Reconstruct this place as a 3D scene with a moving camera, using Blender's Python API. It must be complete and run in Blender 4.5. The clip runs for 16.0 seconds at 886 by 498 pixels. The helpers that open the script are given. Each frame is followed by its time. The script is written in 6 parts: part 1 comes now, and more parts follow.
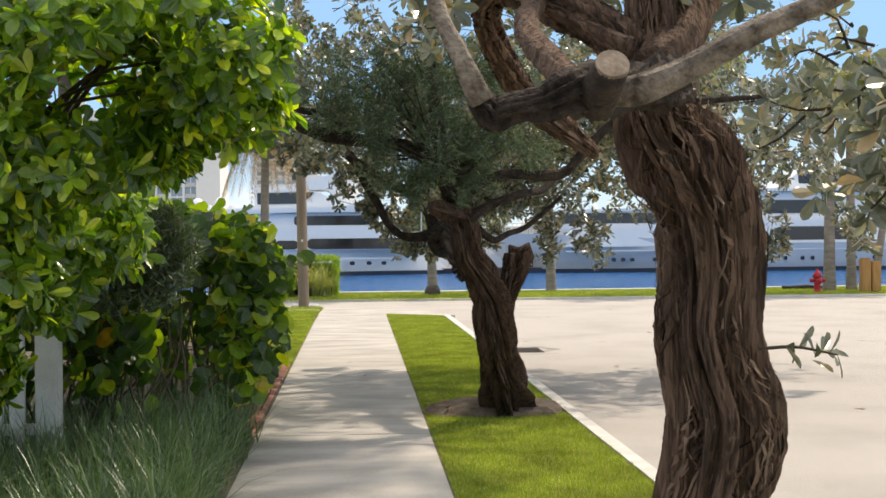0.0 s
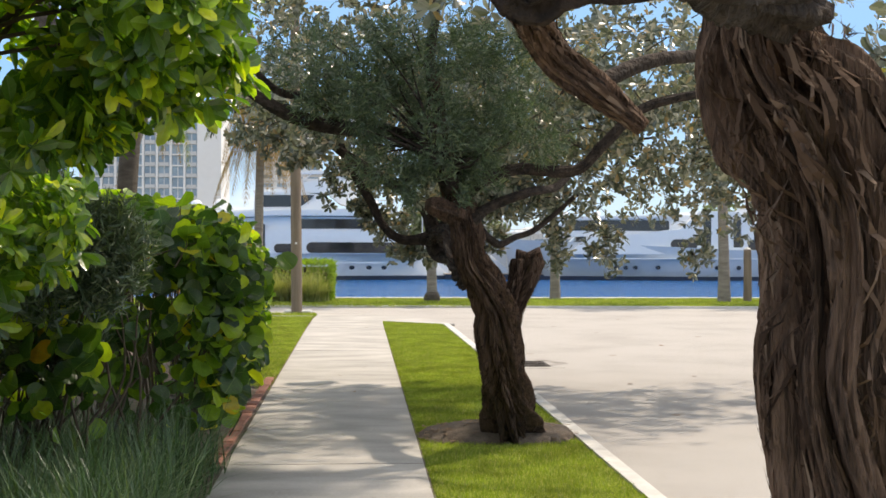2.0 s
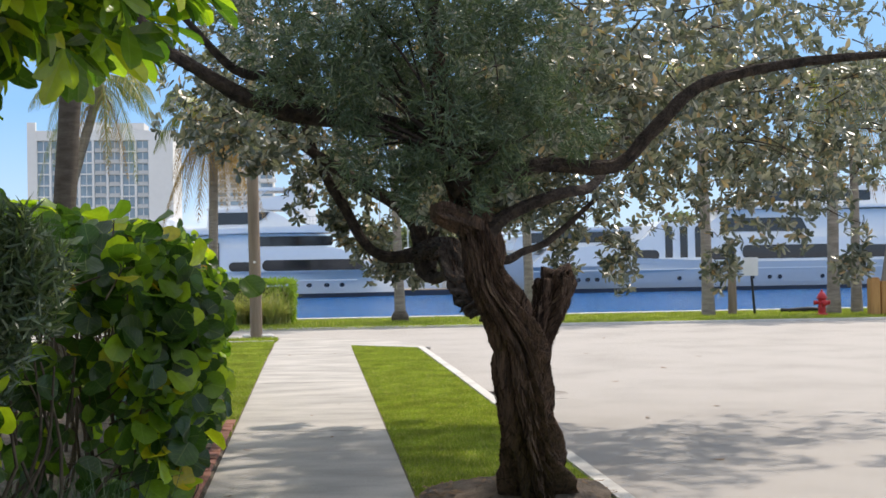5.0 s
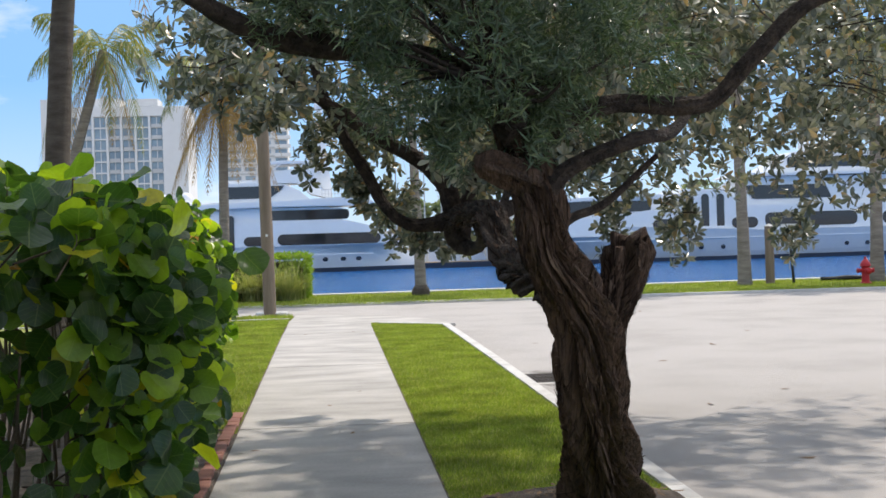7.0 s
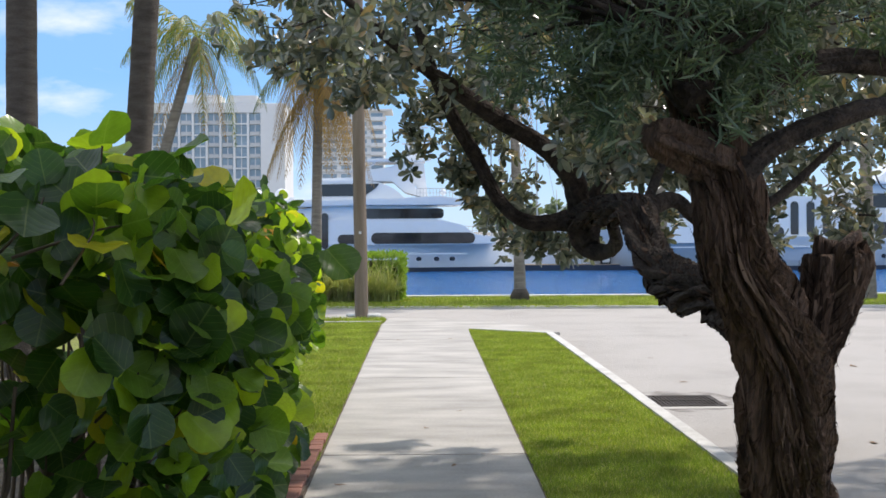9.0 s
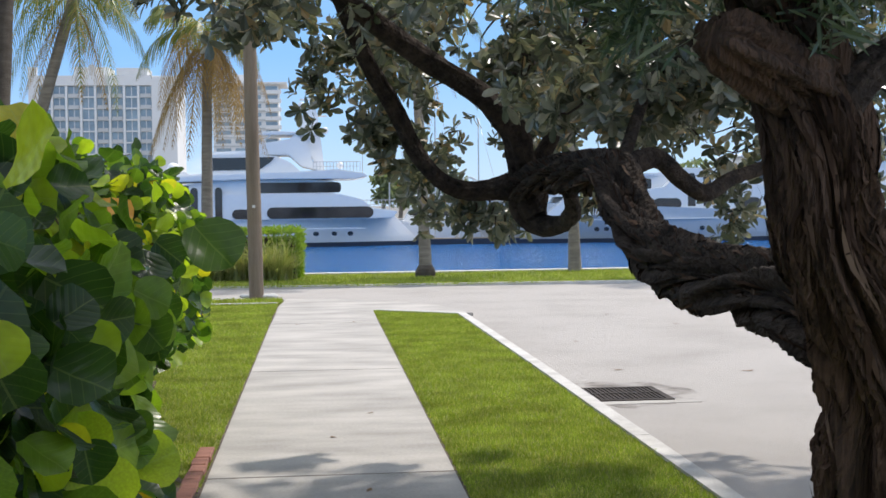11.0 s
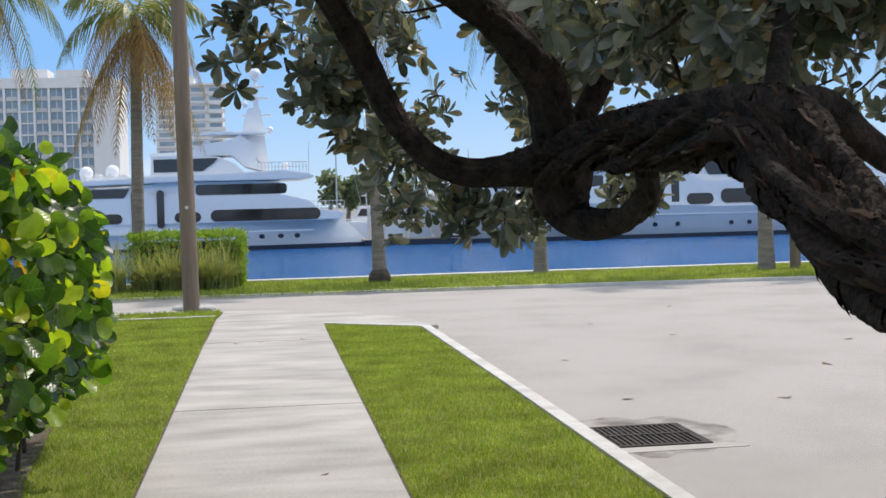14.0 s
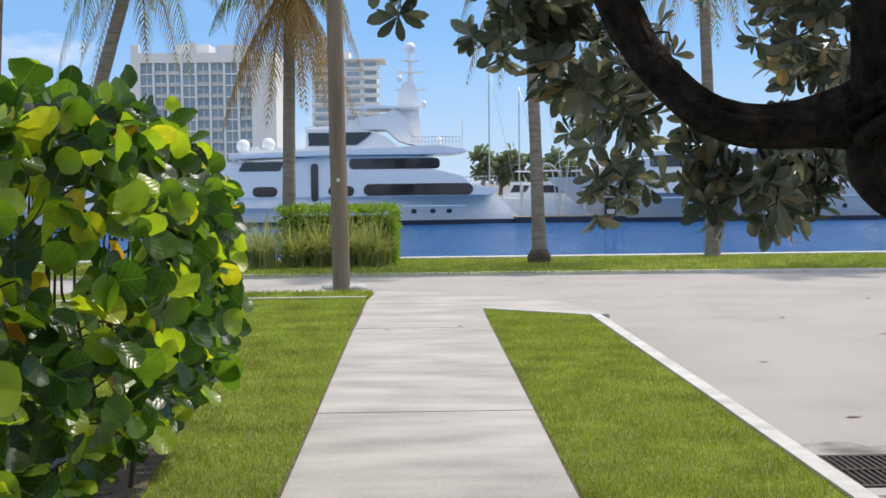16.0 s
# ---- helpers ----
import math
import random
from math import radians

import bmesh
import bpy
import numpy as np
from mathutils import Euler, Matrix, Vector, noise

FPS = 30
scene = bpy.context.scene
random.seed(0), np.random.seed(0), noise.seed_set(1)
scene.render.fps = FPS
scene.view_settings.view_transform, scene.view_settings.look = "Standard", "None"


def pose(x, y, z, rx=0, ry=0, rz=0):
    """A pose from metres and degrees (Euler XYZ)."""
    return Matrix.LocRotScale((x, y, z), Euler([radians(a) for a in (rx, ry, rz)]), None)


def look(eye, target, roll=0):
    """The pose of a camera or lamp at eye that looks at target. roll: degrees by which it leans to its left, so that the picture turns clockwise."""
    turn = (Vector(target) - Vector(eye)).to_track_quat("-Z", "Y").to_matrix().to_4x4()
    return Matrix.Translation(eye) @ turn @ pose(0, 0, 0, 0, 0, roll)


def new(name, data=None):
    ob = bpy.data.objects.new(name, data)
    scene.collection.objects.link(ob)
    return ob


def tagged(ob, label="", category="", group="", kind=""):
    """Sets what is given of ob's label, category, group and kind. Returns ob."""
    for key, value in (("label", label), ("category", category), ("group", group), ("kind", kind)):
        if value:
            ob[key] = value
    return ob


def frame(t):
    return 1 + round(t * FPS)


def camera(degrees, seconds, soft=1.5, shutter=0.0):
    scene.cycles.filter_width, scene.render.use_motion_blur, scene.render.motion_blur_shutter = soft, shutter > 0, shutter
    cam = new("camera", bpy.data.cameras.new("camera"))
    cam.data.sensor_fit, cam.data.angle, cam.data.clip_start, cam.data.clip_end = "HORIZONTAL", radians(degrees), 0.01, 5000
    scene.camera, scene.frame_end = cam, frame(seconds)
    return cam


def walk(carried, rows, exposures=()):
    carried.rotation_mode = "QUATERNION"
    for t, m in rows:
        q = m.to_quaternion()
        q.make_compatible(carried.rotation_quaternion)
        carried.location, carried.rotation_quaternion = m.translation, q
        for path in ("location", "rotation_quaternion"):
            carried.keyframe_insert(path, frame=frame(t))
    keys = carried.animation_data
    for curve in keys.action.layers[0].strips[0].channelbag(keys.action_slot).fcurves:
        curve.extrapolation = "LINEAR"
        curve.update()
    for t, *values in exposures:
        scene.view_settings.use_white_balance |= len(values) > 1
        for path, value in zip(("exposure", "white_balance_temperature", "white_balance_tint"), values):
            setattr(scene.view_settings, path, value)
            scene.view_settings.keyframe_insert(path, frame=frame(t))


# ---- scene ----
EXPOSURES = [(0.0, 0.31, 7500, 13), (2.5, 0.31, 7150, 13), (4.5, 0.2, 6800, 13), (7.0, 0.15, 6450, 13), (10.0, 0.14, 6350, 13), (12.5, 0.0, 6350, 13), (16.0, -0.06, 6400, 13)]
cam = camera(39.2, 16.0, soft=1.6)
PATH = [  # seconds, place, turn
    (0, 0.139, -2.800, 1.735, 89.38, 0.55, -3.95),
    (0.5, 0.158, -2.487, 1.722, 89.48, 0.76, -4.02),
    (1, 0.159, -2.126, 1.709, 89.58, 0.63, -3.93),
    (1.5, 0.188, -1.781, 1.721, 89.65, 0.32, -3.94),
    (2, 0.252, -1.445, 1.710, 89.63, -0.22, -3.89),
    (2.5, 0.235, -1.115, 1.703, 89.41, -0.49, -4.02),
    (3, 0.208, -0.768, 1.705, 89.48, -0.47, -4.37),
    (3.5, 0.121, -0.436, 1.718, 89.64, -0.05, -4.75),
    (4, 0.066, -0.066, 1.727, 90.04, 0.50, -5.26),
    (4.5, 0.062, 0.292, 1.728, 90.45, 0.84, -5.92),
    (7, 0.071, 2.275, 1.686, 89.05, 1.64, -5.22),
    (7.5, 0.045, 2.635, 1.717, 89.42, 1.60, -2.73),
    (8, 0.065, 3.034, 1.697, 89.78, 1.17, -0.66),
    (8.5, 0.013, 3.412, 1.685, 89.71, 0.72, -0.12),
    (9, 0.002, 3.840, 1.665, 89.18, 0.29, -0.94),
    (9.5, -0.036, 4.228, 1.661, 88.44, 0.24, -2.15),
    (10, -0.044, 4.669, 1.654, 87.80, 0.35, -3.47),
    (12.5, -0.068, 6.715, 1.635, 88.30, 1.19, -8.10),
    (13, -0.075, 7.111, 1.627, 88.32, 1.32, -8.67),
    (13.5, -0.033, 7.482, 1.611, 88.19, 1.48, -8.83),
    (14, 0.024, 7.882, 1.607, 87.90, 1.48, -8.12),
    (14.5, 0.009, 8.239, 1.613, 87.49, 1.41, -6.73),
    (15, 0.027, 8.625, 1.597, 87.13, 1.20, -4.66),
    (15.5, -0.011, 8.996, 1.586, 86.92, 1.04, -2.62),
    (16, -0.034, 9.400, 1.588, 86.95, 0.66, -1.18),
]
walk(cam, [(t, pose(x, y, z, rx, ry, rz)) for t, x, y, z, rx, ry, rz in PATH], EXPOSURES)

# ---- light: a clear midday sky and a high sun, ahead and to the right ----
SUN_ELEVATION, SUN_AZIMUTH = radians(55), radians(55)   # azimuth from straight ahead (+y) towards +x
world = bpy.data.worlds.new("sky")
scene.world = world
world.use_nodes = True
wn = world.node_tree
wn.nodes.clear()


def wnode(kind, **values):
    nd = wn.nodes.new(kind)
    for key, v in values.items():
        nd.inputs[key].default_value = v
    return nd


w_out = wnode("ShaderNodeOutputWorld")
w_bg = wnode("ShaderNodeBackground", Strength=0.125)
w_sky = wnode("ShaderNodeTexSky")
w_sky.sky_type, w_sky.sun_disc = "NISHITA", False
w_sky.sun_elevation, w_sky.sun_rotation = SUN_ELEVATION, SUN_AZIMUTH
w_sky.air_density, w_sky.dust_density, w_sky.ozone_density = 1.0, 0.25, 3.5
# small fair-weather clouds
w_co = wnode("ShaderNodeTexCoord")
w_map = wnode("ShaderNodeMapping", Scale=(1.0, 1.0, 2.6), Location=(0.13, 0.0, 0.35))
w_noise = wnode("ShaderNodeTexNoise", Scale=3.4, Detail=8.0, Roughness=0.55)
w_ramp = wnode("ShaderNodeValToRGB")
w_ramp.color_ramp.elements[0].position, w_ramp.color_ramp.elements[1].position = 0.64, 0.76
# clear blue of the sky by height over the horizon
w_sep = wnode("ShaderNodeSeparateXYZ")
w_grad = wnode("ShaderNodeValToRGB")
w_grad.color_ramp.elements[0].position, w_grad.color_ramp.elements[1].position = 0.0, 0.45
w_grad.color_ramp.elements[0].color, w_grad.color_ramp.elements[1].color = (0.46, 0.65, 0.86, 1), (0.78, 0.84, 0.92, 1)
mid = w_grad.color_ramp.elements.new(0.12)
mid.color = (0.21, 0.46, 0.84, 1)
high = w_grad.color_ramp.elements.new(0.22)
high.color = (0.24, 0.46, 0.80, 1)
haze = w_grad.color_ramp.elements.new(0.3)
haze.color = (0.55, 0.68, 0.86, 1)
w_lift = wn.nodes.new("ShaderNodeVectorMath")
w_lift.operation = "SCALE"
w_lift.inputs["Scale"].default_value = 9.6
w_blue = wn.nodes.new("ShaderNodeMix")
w_blue.data_type = "RGBA"
w_blue.inputs["Factor"].default_value = 0.8
w_mix = wn.nodes.new("ShaderNodeMix")
w_mix.data_type = "RGBA"
w_mix.inputs["B"].default_value = (8.0, 8.2, 8.6, 1)
wn.links.new(w_co.outputs["Generated"], w_map.inputs["Vector"])
wn.links.new(w_map.outputs[0], w_noise.inputs["Vector"])
wn.links.new(w_noise.outputs[0], w_ramp.inputs[0])
wn.links.new(w_ramp.outputs[0], w_mix.inputs["Factor"])
wn.links.new(w_co.outputs["Generated"], w_sep.inputs[0])
wn.links.new(w_sep.outputs["Z"], w_grad.inputs[0])
wn.links.new(w_grad.outputs[0], w_lift.inputs[0])
wn.links.new(w_sky.outputs[0], w_blue.inputs["A"])
wn.links.new(w_lift.outputs[0], w_blue.inputs["B"])
wn.links.new(w_blue.outputs["Result"], w_mix.inputs["A"])
wn.links.new(w_mix.outputs["Result"], w_bg.inputs["Color"])
wn.links.new(w_bg.outputs[0], w_out.inputs["Surface"])
sun = new("sun", bpy.data.lights.new("sun", "SUN"))
sun.data.energy, sun.data.angle, sun.data.color = 3.5, radians(2.2), (1.0, 0.93, 0.82)
way = Vector((math.sin(SUN_AZIMUTH) * math.cos(SUN_ELEVATION), math.cos(SUN_AZIMUTH) * math.cos(SUN_ELEVATION), math.sin(SUN_ELEVATION)))
sun.matrix_world = look(way * 60, (0, 0, 0))


# ---- materials ----
def material(name, base, second=None, scale=8.0, fine=60.0, rough=0.8, metal=0.0, bump=0.25, depth=0.01, spec=0.4, stretch=(1, 1, 1), span=(0.5, 0.98), fine_weight=0.5):
    """Two noises, coarse and fine, mix two colours; the fine one also gives the relief."""
    m = bpy.data.materials.new(name)
    m.use_nodes = True
    n, l = m.node_tree.nodes, m.node_tree.links
    p = n["Principled BSDF"]
    p.inputs["Roughness"].default_value, p.inputs["Metallic"].default_value = rough, metal
    p.inputs["Specular IOR Level"].default_value = spec
    second = second or tuple(c * 0.75 for c in base)
    co = n.new("ShaderNodeTexCoord")
    mp = n.new("ShaderNodeMapping")
    mp.inputs["Scale"].default_value = stretch
    l.new(co.outputs["Object"], mp.inputs["Vector"])
    a, b = n.new("ShaderNodeTexNoise"), n.new("ShaderNodeTexNoise")
    a.inputs["Scale"].default_value, b.inputs["Scale"].default_value = scale, fine
    a.inputs["Detail"].default_value, b.inputs["Detail"].default_value = 6, 5
    l.new(mp.outputs[0], a.inputs["Vector"])
    l.new(mp.outputs[0], b.inputs["Vector"])
    mix = n.new("ShaderNodeMath")
    mix.operation = "ADD"
    half = n.new("ShaderNodeMath")
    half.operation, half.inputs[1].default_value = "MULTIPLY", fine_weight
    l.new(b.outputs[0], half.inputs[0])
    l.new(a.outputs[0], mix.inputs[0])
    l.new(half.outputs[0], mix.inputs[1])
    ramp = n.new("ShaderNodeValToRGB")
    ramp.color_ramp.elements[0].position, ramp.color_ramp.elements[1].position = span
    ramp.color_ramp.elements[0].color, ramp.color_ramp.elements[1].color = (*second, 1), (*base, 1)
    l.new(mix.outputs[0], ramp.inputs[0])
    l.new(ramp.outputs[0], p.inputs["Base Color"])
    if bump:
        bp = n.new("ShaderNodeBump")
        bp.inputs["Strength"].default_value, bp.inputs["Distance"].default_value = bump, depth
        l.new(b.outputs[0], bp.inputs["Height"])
        l.new(bp.outputs[0], p.inputs["Normal"])
    return m


def leaf_material(name, stops, rough=0.4, through_light=0.35, island=True, spec=0.5, tint=1.6, patch=25.0, swing=0.3, warm=0.4, veins=0.0):
    """Leaf: colour by each leaf's own random number, light shining through the blade; veins: strength of a pale midrib and side veins."""
    m = bpy.data.materials.new(name)
    m.use_nodes = True
    n, l = m.node_tree.nodes, m.node_tree.links
    p = n["Principled BSDF"]
    p.inputs["Roughness"].default_value, p.inputs["Specular IOR Level"].default_value = rough, spec
    src = n.new("ShaderNodeNewGeometry").outputs["Random Per Island"] if island else n.new("ShaderNodeObjectInfo").outputs["Random"]
    ramp = n.new("ShaderNodeValToRGB")
    e = ramp.color_ramp.elements
    while len(e) < len(stops):
        e.new(0.5)
    for el, (at, c) in zip(e, stops):
        el.position, el.color = at, (*c, 1)
    l.new(src, ramp.inputs[0])
    noise_n = n.new("ShaderNodeTexNoise")
    noise_n.inputs["Scale"].default_value = patch
    co = n.new("ShaderNodeTexCoord")
    l.new(co.outputs["Object"], noise_n.inputs["Vector"])
    hsv = n.new("ShaderNodeHueSaturation")
    vary = n.new("ShaderNodeMapRange")
    vary.inputs["To Min"].default_value, vary.inputs["To Max"].default_value = 1 - swing, 1 + swing
    l.new(noise_n.outputs[0], vary.inputs["Value"])
    l.new(vary.outputs[0], hsv.inputs["Value"])
    l.new(ramp.outputs[0], hsv.inputs["Color"])
    colour = hsv.outputs[0]
    if veins:
        def calc(op, a, b=0.0, c=0.0):
            nd = n.new("ShaderNodeMath")
            nd.operation = op
            for i, v in enumerate((a, b, c)):
                if isinstance(v, float):
                    nd.inputs[i].default_value = v
                else:
                    l.new(v, nd.inputs[i])
            return nd.outputs[0]

        uv, sep = n.new("ShaderNodeUVMap"), n.new("ShaderNodeSeparateXYZ")
        uv.uv_map = "leaf"
        l.new(uv.outputs[0], sep.inputs[0])
        off = calc("ABSOLUTE", sep.outputs[0])
        slant = calc("MULTIPLY_ADD", off, -0.7, sep.outputs[1])
        saw = calc("ABSOLUTE", calc("SUBTRACT", calc("FRACT", calc("MULTIPLY", slant, 6.0)), 0.5))
        side = calc("LESS_THAN", saw, 0.045)
        mid = calc("LESS_THAN", off, 0.016)
        line = calc("MULTIPLY", calc("MAXIMUM", calc("MULTIPLY", side, 0.6), mid), veins)
        pale = n.new("ShaderNodeMix")
        pale.data_type = "RGBA"
        pale.inputs["B"].default_value = (0.34, 0.42, 0.16, 1)
        l.new(line, pale.inputs["Factor"])
        l.new(colour, pale.inputs["A"])
        colour = pale.outputs["Result"]
        bp = n.new("ShaderNodeBump")
        bp.inputs["Strength"].default_value, bp.inputs["Distance"].default_value = 0.14, 0.01
        l.new(calc("ADD", saw, noise_n.outputs[0]), bp.inputs["Height"])
        l.new(bp.outputs[0], p.inputs["Normal"])
    l.new(colour, p.inputs["Base Color"])
    tr = n.new("ShaderNodeBsdfTranslucent")
    gain = n.new("ShaderNodeMix")
    gain.data_type, gain.blend_type = "RGBA", "MULTIPLY"
    gain.inputs["Factor"].default_value = 1.0
    gain.inputs["B"].default_value = (tint * 1.15, tint * 1.2, tint * warm, 1)
    l.new(colour, gain.inputs["A"])
    l.new(gain.outputs["Result"], tr.inputs["Color"])
    mx = n.new("ShaderNodeMixShader")
    mx.inputs[0].default_value = through_light
    l.new(p.outputs[0], mx.inputs[1])
    l.new(tr.outputs[0], mx.inputs[2])
    l.new(mx.outputs[0], n["Material Output"].inputs["Surface"])
    return m


CONCRETE = material("pavement_concrete", (0.50, 0.47, 0.43), (0.245, 0.23, 0.21), 1.5, 60, 0.88, bump=0.3, depth=0.006, stretch=(0.7, 1.7, 1), fine_weight=0.6, span=(0.45, 0.98))
KERB = material("kerb_concrete", (0.66, 0.64, 0.60), (0.45, 0.43, 0.40), 4, 80, 0.9, bump=0.3)
ROAD = material("road_surface", (0.43, 0.40, 0.37), (0.29, 0.265, 0.24), 0.7, 140, 0.9, bump=0.7, depth=0.012, fine_weight=0.9, span=(0.5, 1.15))
SOIL = material("soil", (0.21, 0.165, 0.125), (0.065, 0.048, 0.036), 9, 70, 0.95, bump=0.9, depth=0.03)
TURF = material("turf", (0.25, 0.28, 0.05), (0.17, 0.18, 0.045), 1.6, 90, 0.95, bump=0.8, depth=0.03)
WHITE = material("white_gelcoat", (0.88, 0.88, 0.87), (0.82, 0.82, 0.82), 0.15, 2, 0.25, bump=0, spec=0.6)
GREY_HULL = material("grey_gelcoat", (0.70, 0.72, 0.735), (0.64, 0.66, 0.675), 0.15, 2, 0.25, bump=0, spec=0.6)
DECK = material("deck_teak", (0.42, 0.32, 0.22), (0.33, 0.25, 0.17), 2, 20, 0.7)
BLUE_BAND = material("boot_stripe", (0.03, 0.04, 0.07), (0.02, 0.03, 0.05), 1, 10, 0.4, bump=0)
STEEL = material("steel", (0.6, 0.6, 0.6), (0.45, 0.45, 0.46), 2, 30, 0.3, 0.9, bump=0)
DARK_GLASS = material("tinted_glass", (0.012, 0.016, 0.024), (0.008, 0.01, 0.016), 0.4, 4, 0.06, bump=0, spec=0.8)
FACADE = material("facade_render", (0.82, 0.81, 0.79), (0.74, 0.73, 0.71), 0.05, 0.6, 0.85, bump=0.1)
# darker copy of the facade render, with shade put into its colour
FACADE_SHADE = material("facade_render_shaded", (0.62, 0.62, 0.61), (0.54, 0.54, 0.53), 0.1, 0.8, 0.9, bump=0)
GLAZING = material("hotel_glazing", (0.36, 0.46, 0.53), (0.22, 0.29, 0.35), 0.2, 1.0, 0.12, bump=0, spec=0.7)
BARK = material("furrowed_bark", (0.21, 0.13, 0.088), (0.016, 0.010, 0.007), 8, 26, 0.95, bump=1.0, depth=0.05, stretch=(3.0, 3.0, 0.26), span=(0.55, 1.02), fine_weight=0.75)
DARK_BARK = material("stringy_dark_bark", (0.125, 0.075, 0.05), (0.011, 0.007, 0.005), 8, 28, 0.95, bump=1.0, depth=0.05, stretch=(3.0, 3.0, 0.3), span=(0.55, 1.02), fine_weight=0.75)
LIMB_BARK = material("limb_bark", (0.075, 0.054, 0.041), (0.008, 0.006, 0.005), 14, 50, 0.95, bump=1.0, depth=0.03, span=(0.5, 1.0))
PALE_BARK = material("weathered_limb", (0.33, 0.275, 0.215), (0.05, 0.036, 0.027), 16, 70, 0.9, bump=1.0, depth=0.02)
CUT_WOOD = material("cut_wood", (0.33, 0.26, 0.195), (0.15, 0.11, 0.08), 22, 90, 0.9)
STEM = material("woody_stem", (0.10, 0.075, 0.046), (0.045, 0.032, 0.02), 14, 80, 0.8)
PALM_BARK = material("palm_bark", (0.33, 0.29, 0.25), (0.17, 0.145, 0.12), 3, 45, 0.95, bump=0.7, depth=0.02, stretch=(1, 1, 5))
PALM_BARK_DARK = material("dark_palm_bark", (0.15, 0.125, 0.10), (0.07, 0.055, 0.045), 4, 40, 0.95, bump=0.9, depth=0.03, stretch=(1, 1, 4))
POLE_WOOD = material("pole_wood", (0.25, 0.195, 0.145), (0.15, 0.115, 0.085), 3, 50, 0.9, bump=0.5, stretch=(4, 4, 0.3))
STONE_WHITE = material("white_stone", (0.7, 0.69, 0.66), (0.5, 0.49, 0.46), 8, 60, 0.9)
BRICK = material("clay_brick", (0.36, 0.17, 0.12), (0.22, 0.10, 0.075), 7, 60, 0.9)
IRON = material("cast_iron", (0.075, 0.06, 0.05), (0.03, 0.024, 0.02), 10, 90, 0.85, 0.1, bump=0.5)
RED_PAINT = material("red_paint", (0.48, 0.02, 0.03), (0.36, 0.015, 0.02), 6, 60, 0.4)
TIMBER = material("orange_timber", (0.48, 0.27, 0.10), (0.33, 0.17, 0.06), 4, 50, 0.8, stretch=(4, 4, 0.4))
DARK_METAL = material("dark_metal", (0.04, 0.04, 0.04), (0.03, 0.03, 0.03), 6, 50, 0.5, 0.6)
FENCE_WHITE = material("white_fence_paint", (0.74, 0.73, 0.69), (0.58, 0.56, 0.52), 5, 50, 0.6)
DRY_LEAF = material("dry_leaf", (0.26, 0.16, 0.08), (0.12, 0.075, 0.04), 20, 90, 0.8)
SIGN_FACE = material("sign_face", (0.7, 0.7, 0.7), (0.6, 0.6, 0.6), 3, 40, 0.5, bump=0)
FAR_BANK = material("far_bank", (0.30, 0.28, 0.25), (0.20, 0.19, 0.17), 0.2, 3, 0.95)

SEAGRAPE = leaf_material("sea_grape_leaf", [(0.0, (0.018, 0.044, 0.012)), (0.5, (0.04, 0.09, 0.018)), (0.76, (0.14, 0.23, 0.022)), (0.93, (0.34, 0.43, 0.03)), (0.985, (0.46, 0.38, 0.025)), (1.0, (0.40, 0.16, 0.02))], 0.3, 0.46, tint=2.0, veins=0.17)
SEAGRAPE_ONE = leaf_material("sea_grape_single_leaf", [(0.0, (0.018, 0.044, 0.012)), (0.5, (0.04, 0.09, 0.018)), (0.76, (0.14, 0.23, 0.022)), (0.93, (0.34, 0.43, 0.03)), (0.985, (0.46, 0.38, 0.025)), (1.0, (0.40, 0.16, 0.02))], 0.3, 0.46, tint=2.0, veins=0.17, island=False)
SHRUB_LEAF = leaf_material("glossy_shrub_leaf", [(0.0, (0.035, 0.085, 0.016)), (0.5, (0.09, 0.18, 0.022)), (0.85, (0.27, 0.38, 0.03)), (1.0, (0.5, 0.52, 0.04))], 0.24, 0.46, spec=0.9, tint=1.9, veins=0.12)
FLAKE = leaf_material("bark_flake", [(0.0, (0.03, 0.019, 0.013)), (0.45, (0.10, 0.063, 0.043)), (0.85, (0.16, 0.104, 0.073)), (1.0, (0.23, 0.165, 0.12))], 0.95, 0.0, spec=0.1)
DARK_FLAKE = leaf_material("dark_bark_flake", [(0.0, (0.014, 0.009, 0.007)), (0.6, (0.055, 0.034, 0.024)), (0.9, (0.10, 0.065, 0.046)), (1.0, (0.17, 0.12, 0.09))], 0.95, 0.0, spec=0.1)
GREY_LEAF = leaf_material("grey_green_leaf", [(0.0, (0.065, 0.08, 0.06)), (0.5, (0.15, 0.165, 0.125)), (0.88, (0.33, 0.32, 0.25)), (1.0, (0.40, 0.27, 0.13))], 0.27, 0.24, tint=1.3, spec=0.9, warm=0.75)
NEEDLE = leaf_material("dark_needle", [(0.0, (0.038, 0.063, 0.038)), (0.7, (0.078, 0.118, 0.07)), (1.0, (0.18, 0.215, 0.135))], 0.33, 0.25)
LIRIOPE = leaf_material("border_grass_blade", [(0.0, (0.035, 0.075, 0.036)), (0.7, (0.075, 0.14, 0.065)), (1.0, (0.18, 0.24, 0.14))], 0.33, 0.25)
BLADE = leaf_material("lawn_blade", [(0.0, (0.145, 0.205, 0.03)), (0.55, (0.235, 0.30, 0.045)), (0.88, (0.36, 0.39, 0.10)), (1.0, (0.50, 0.44, 0.22))], 0.65, 0.33, spec=0.2, patch=2.2, swing=0.75)
HEDGE_LEAF = leaf_material("hedge_leaf", [(0.0, (0.12, 0.20, 0.025)), (1.0, (0.26, 0.36, 0.05))], 0.45, 0.4)
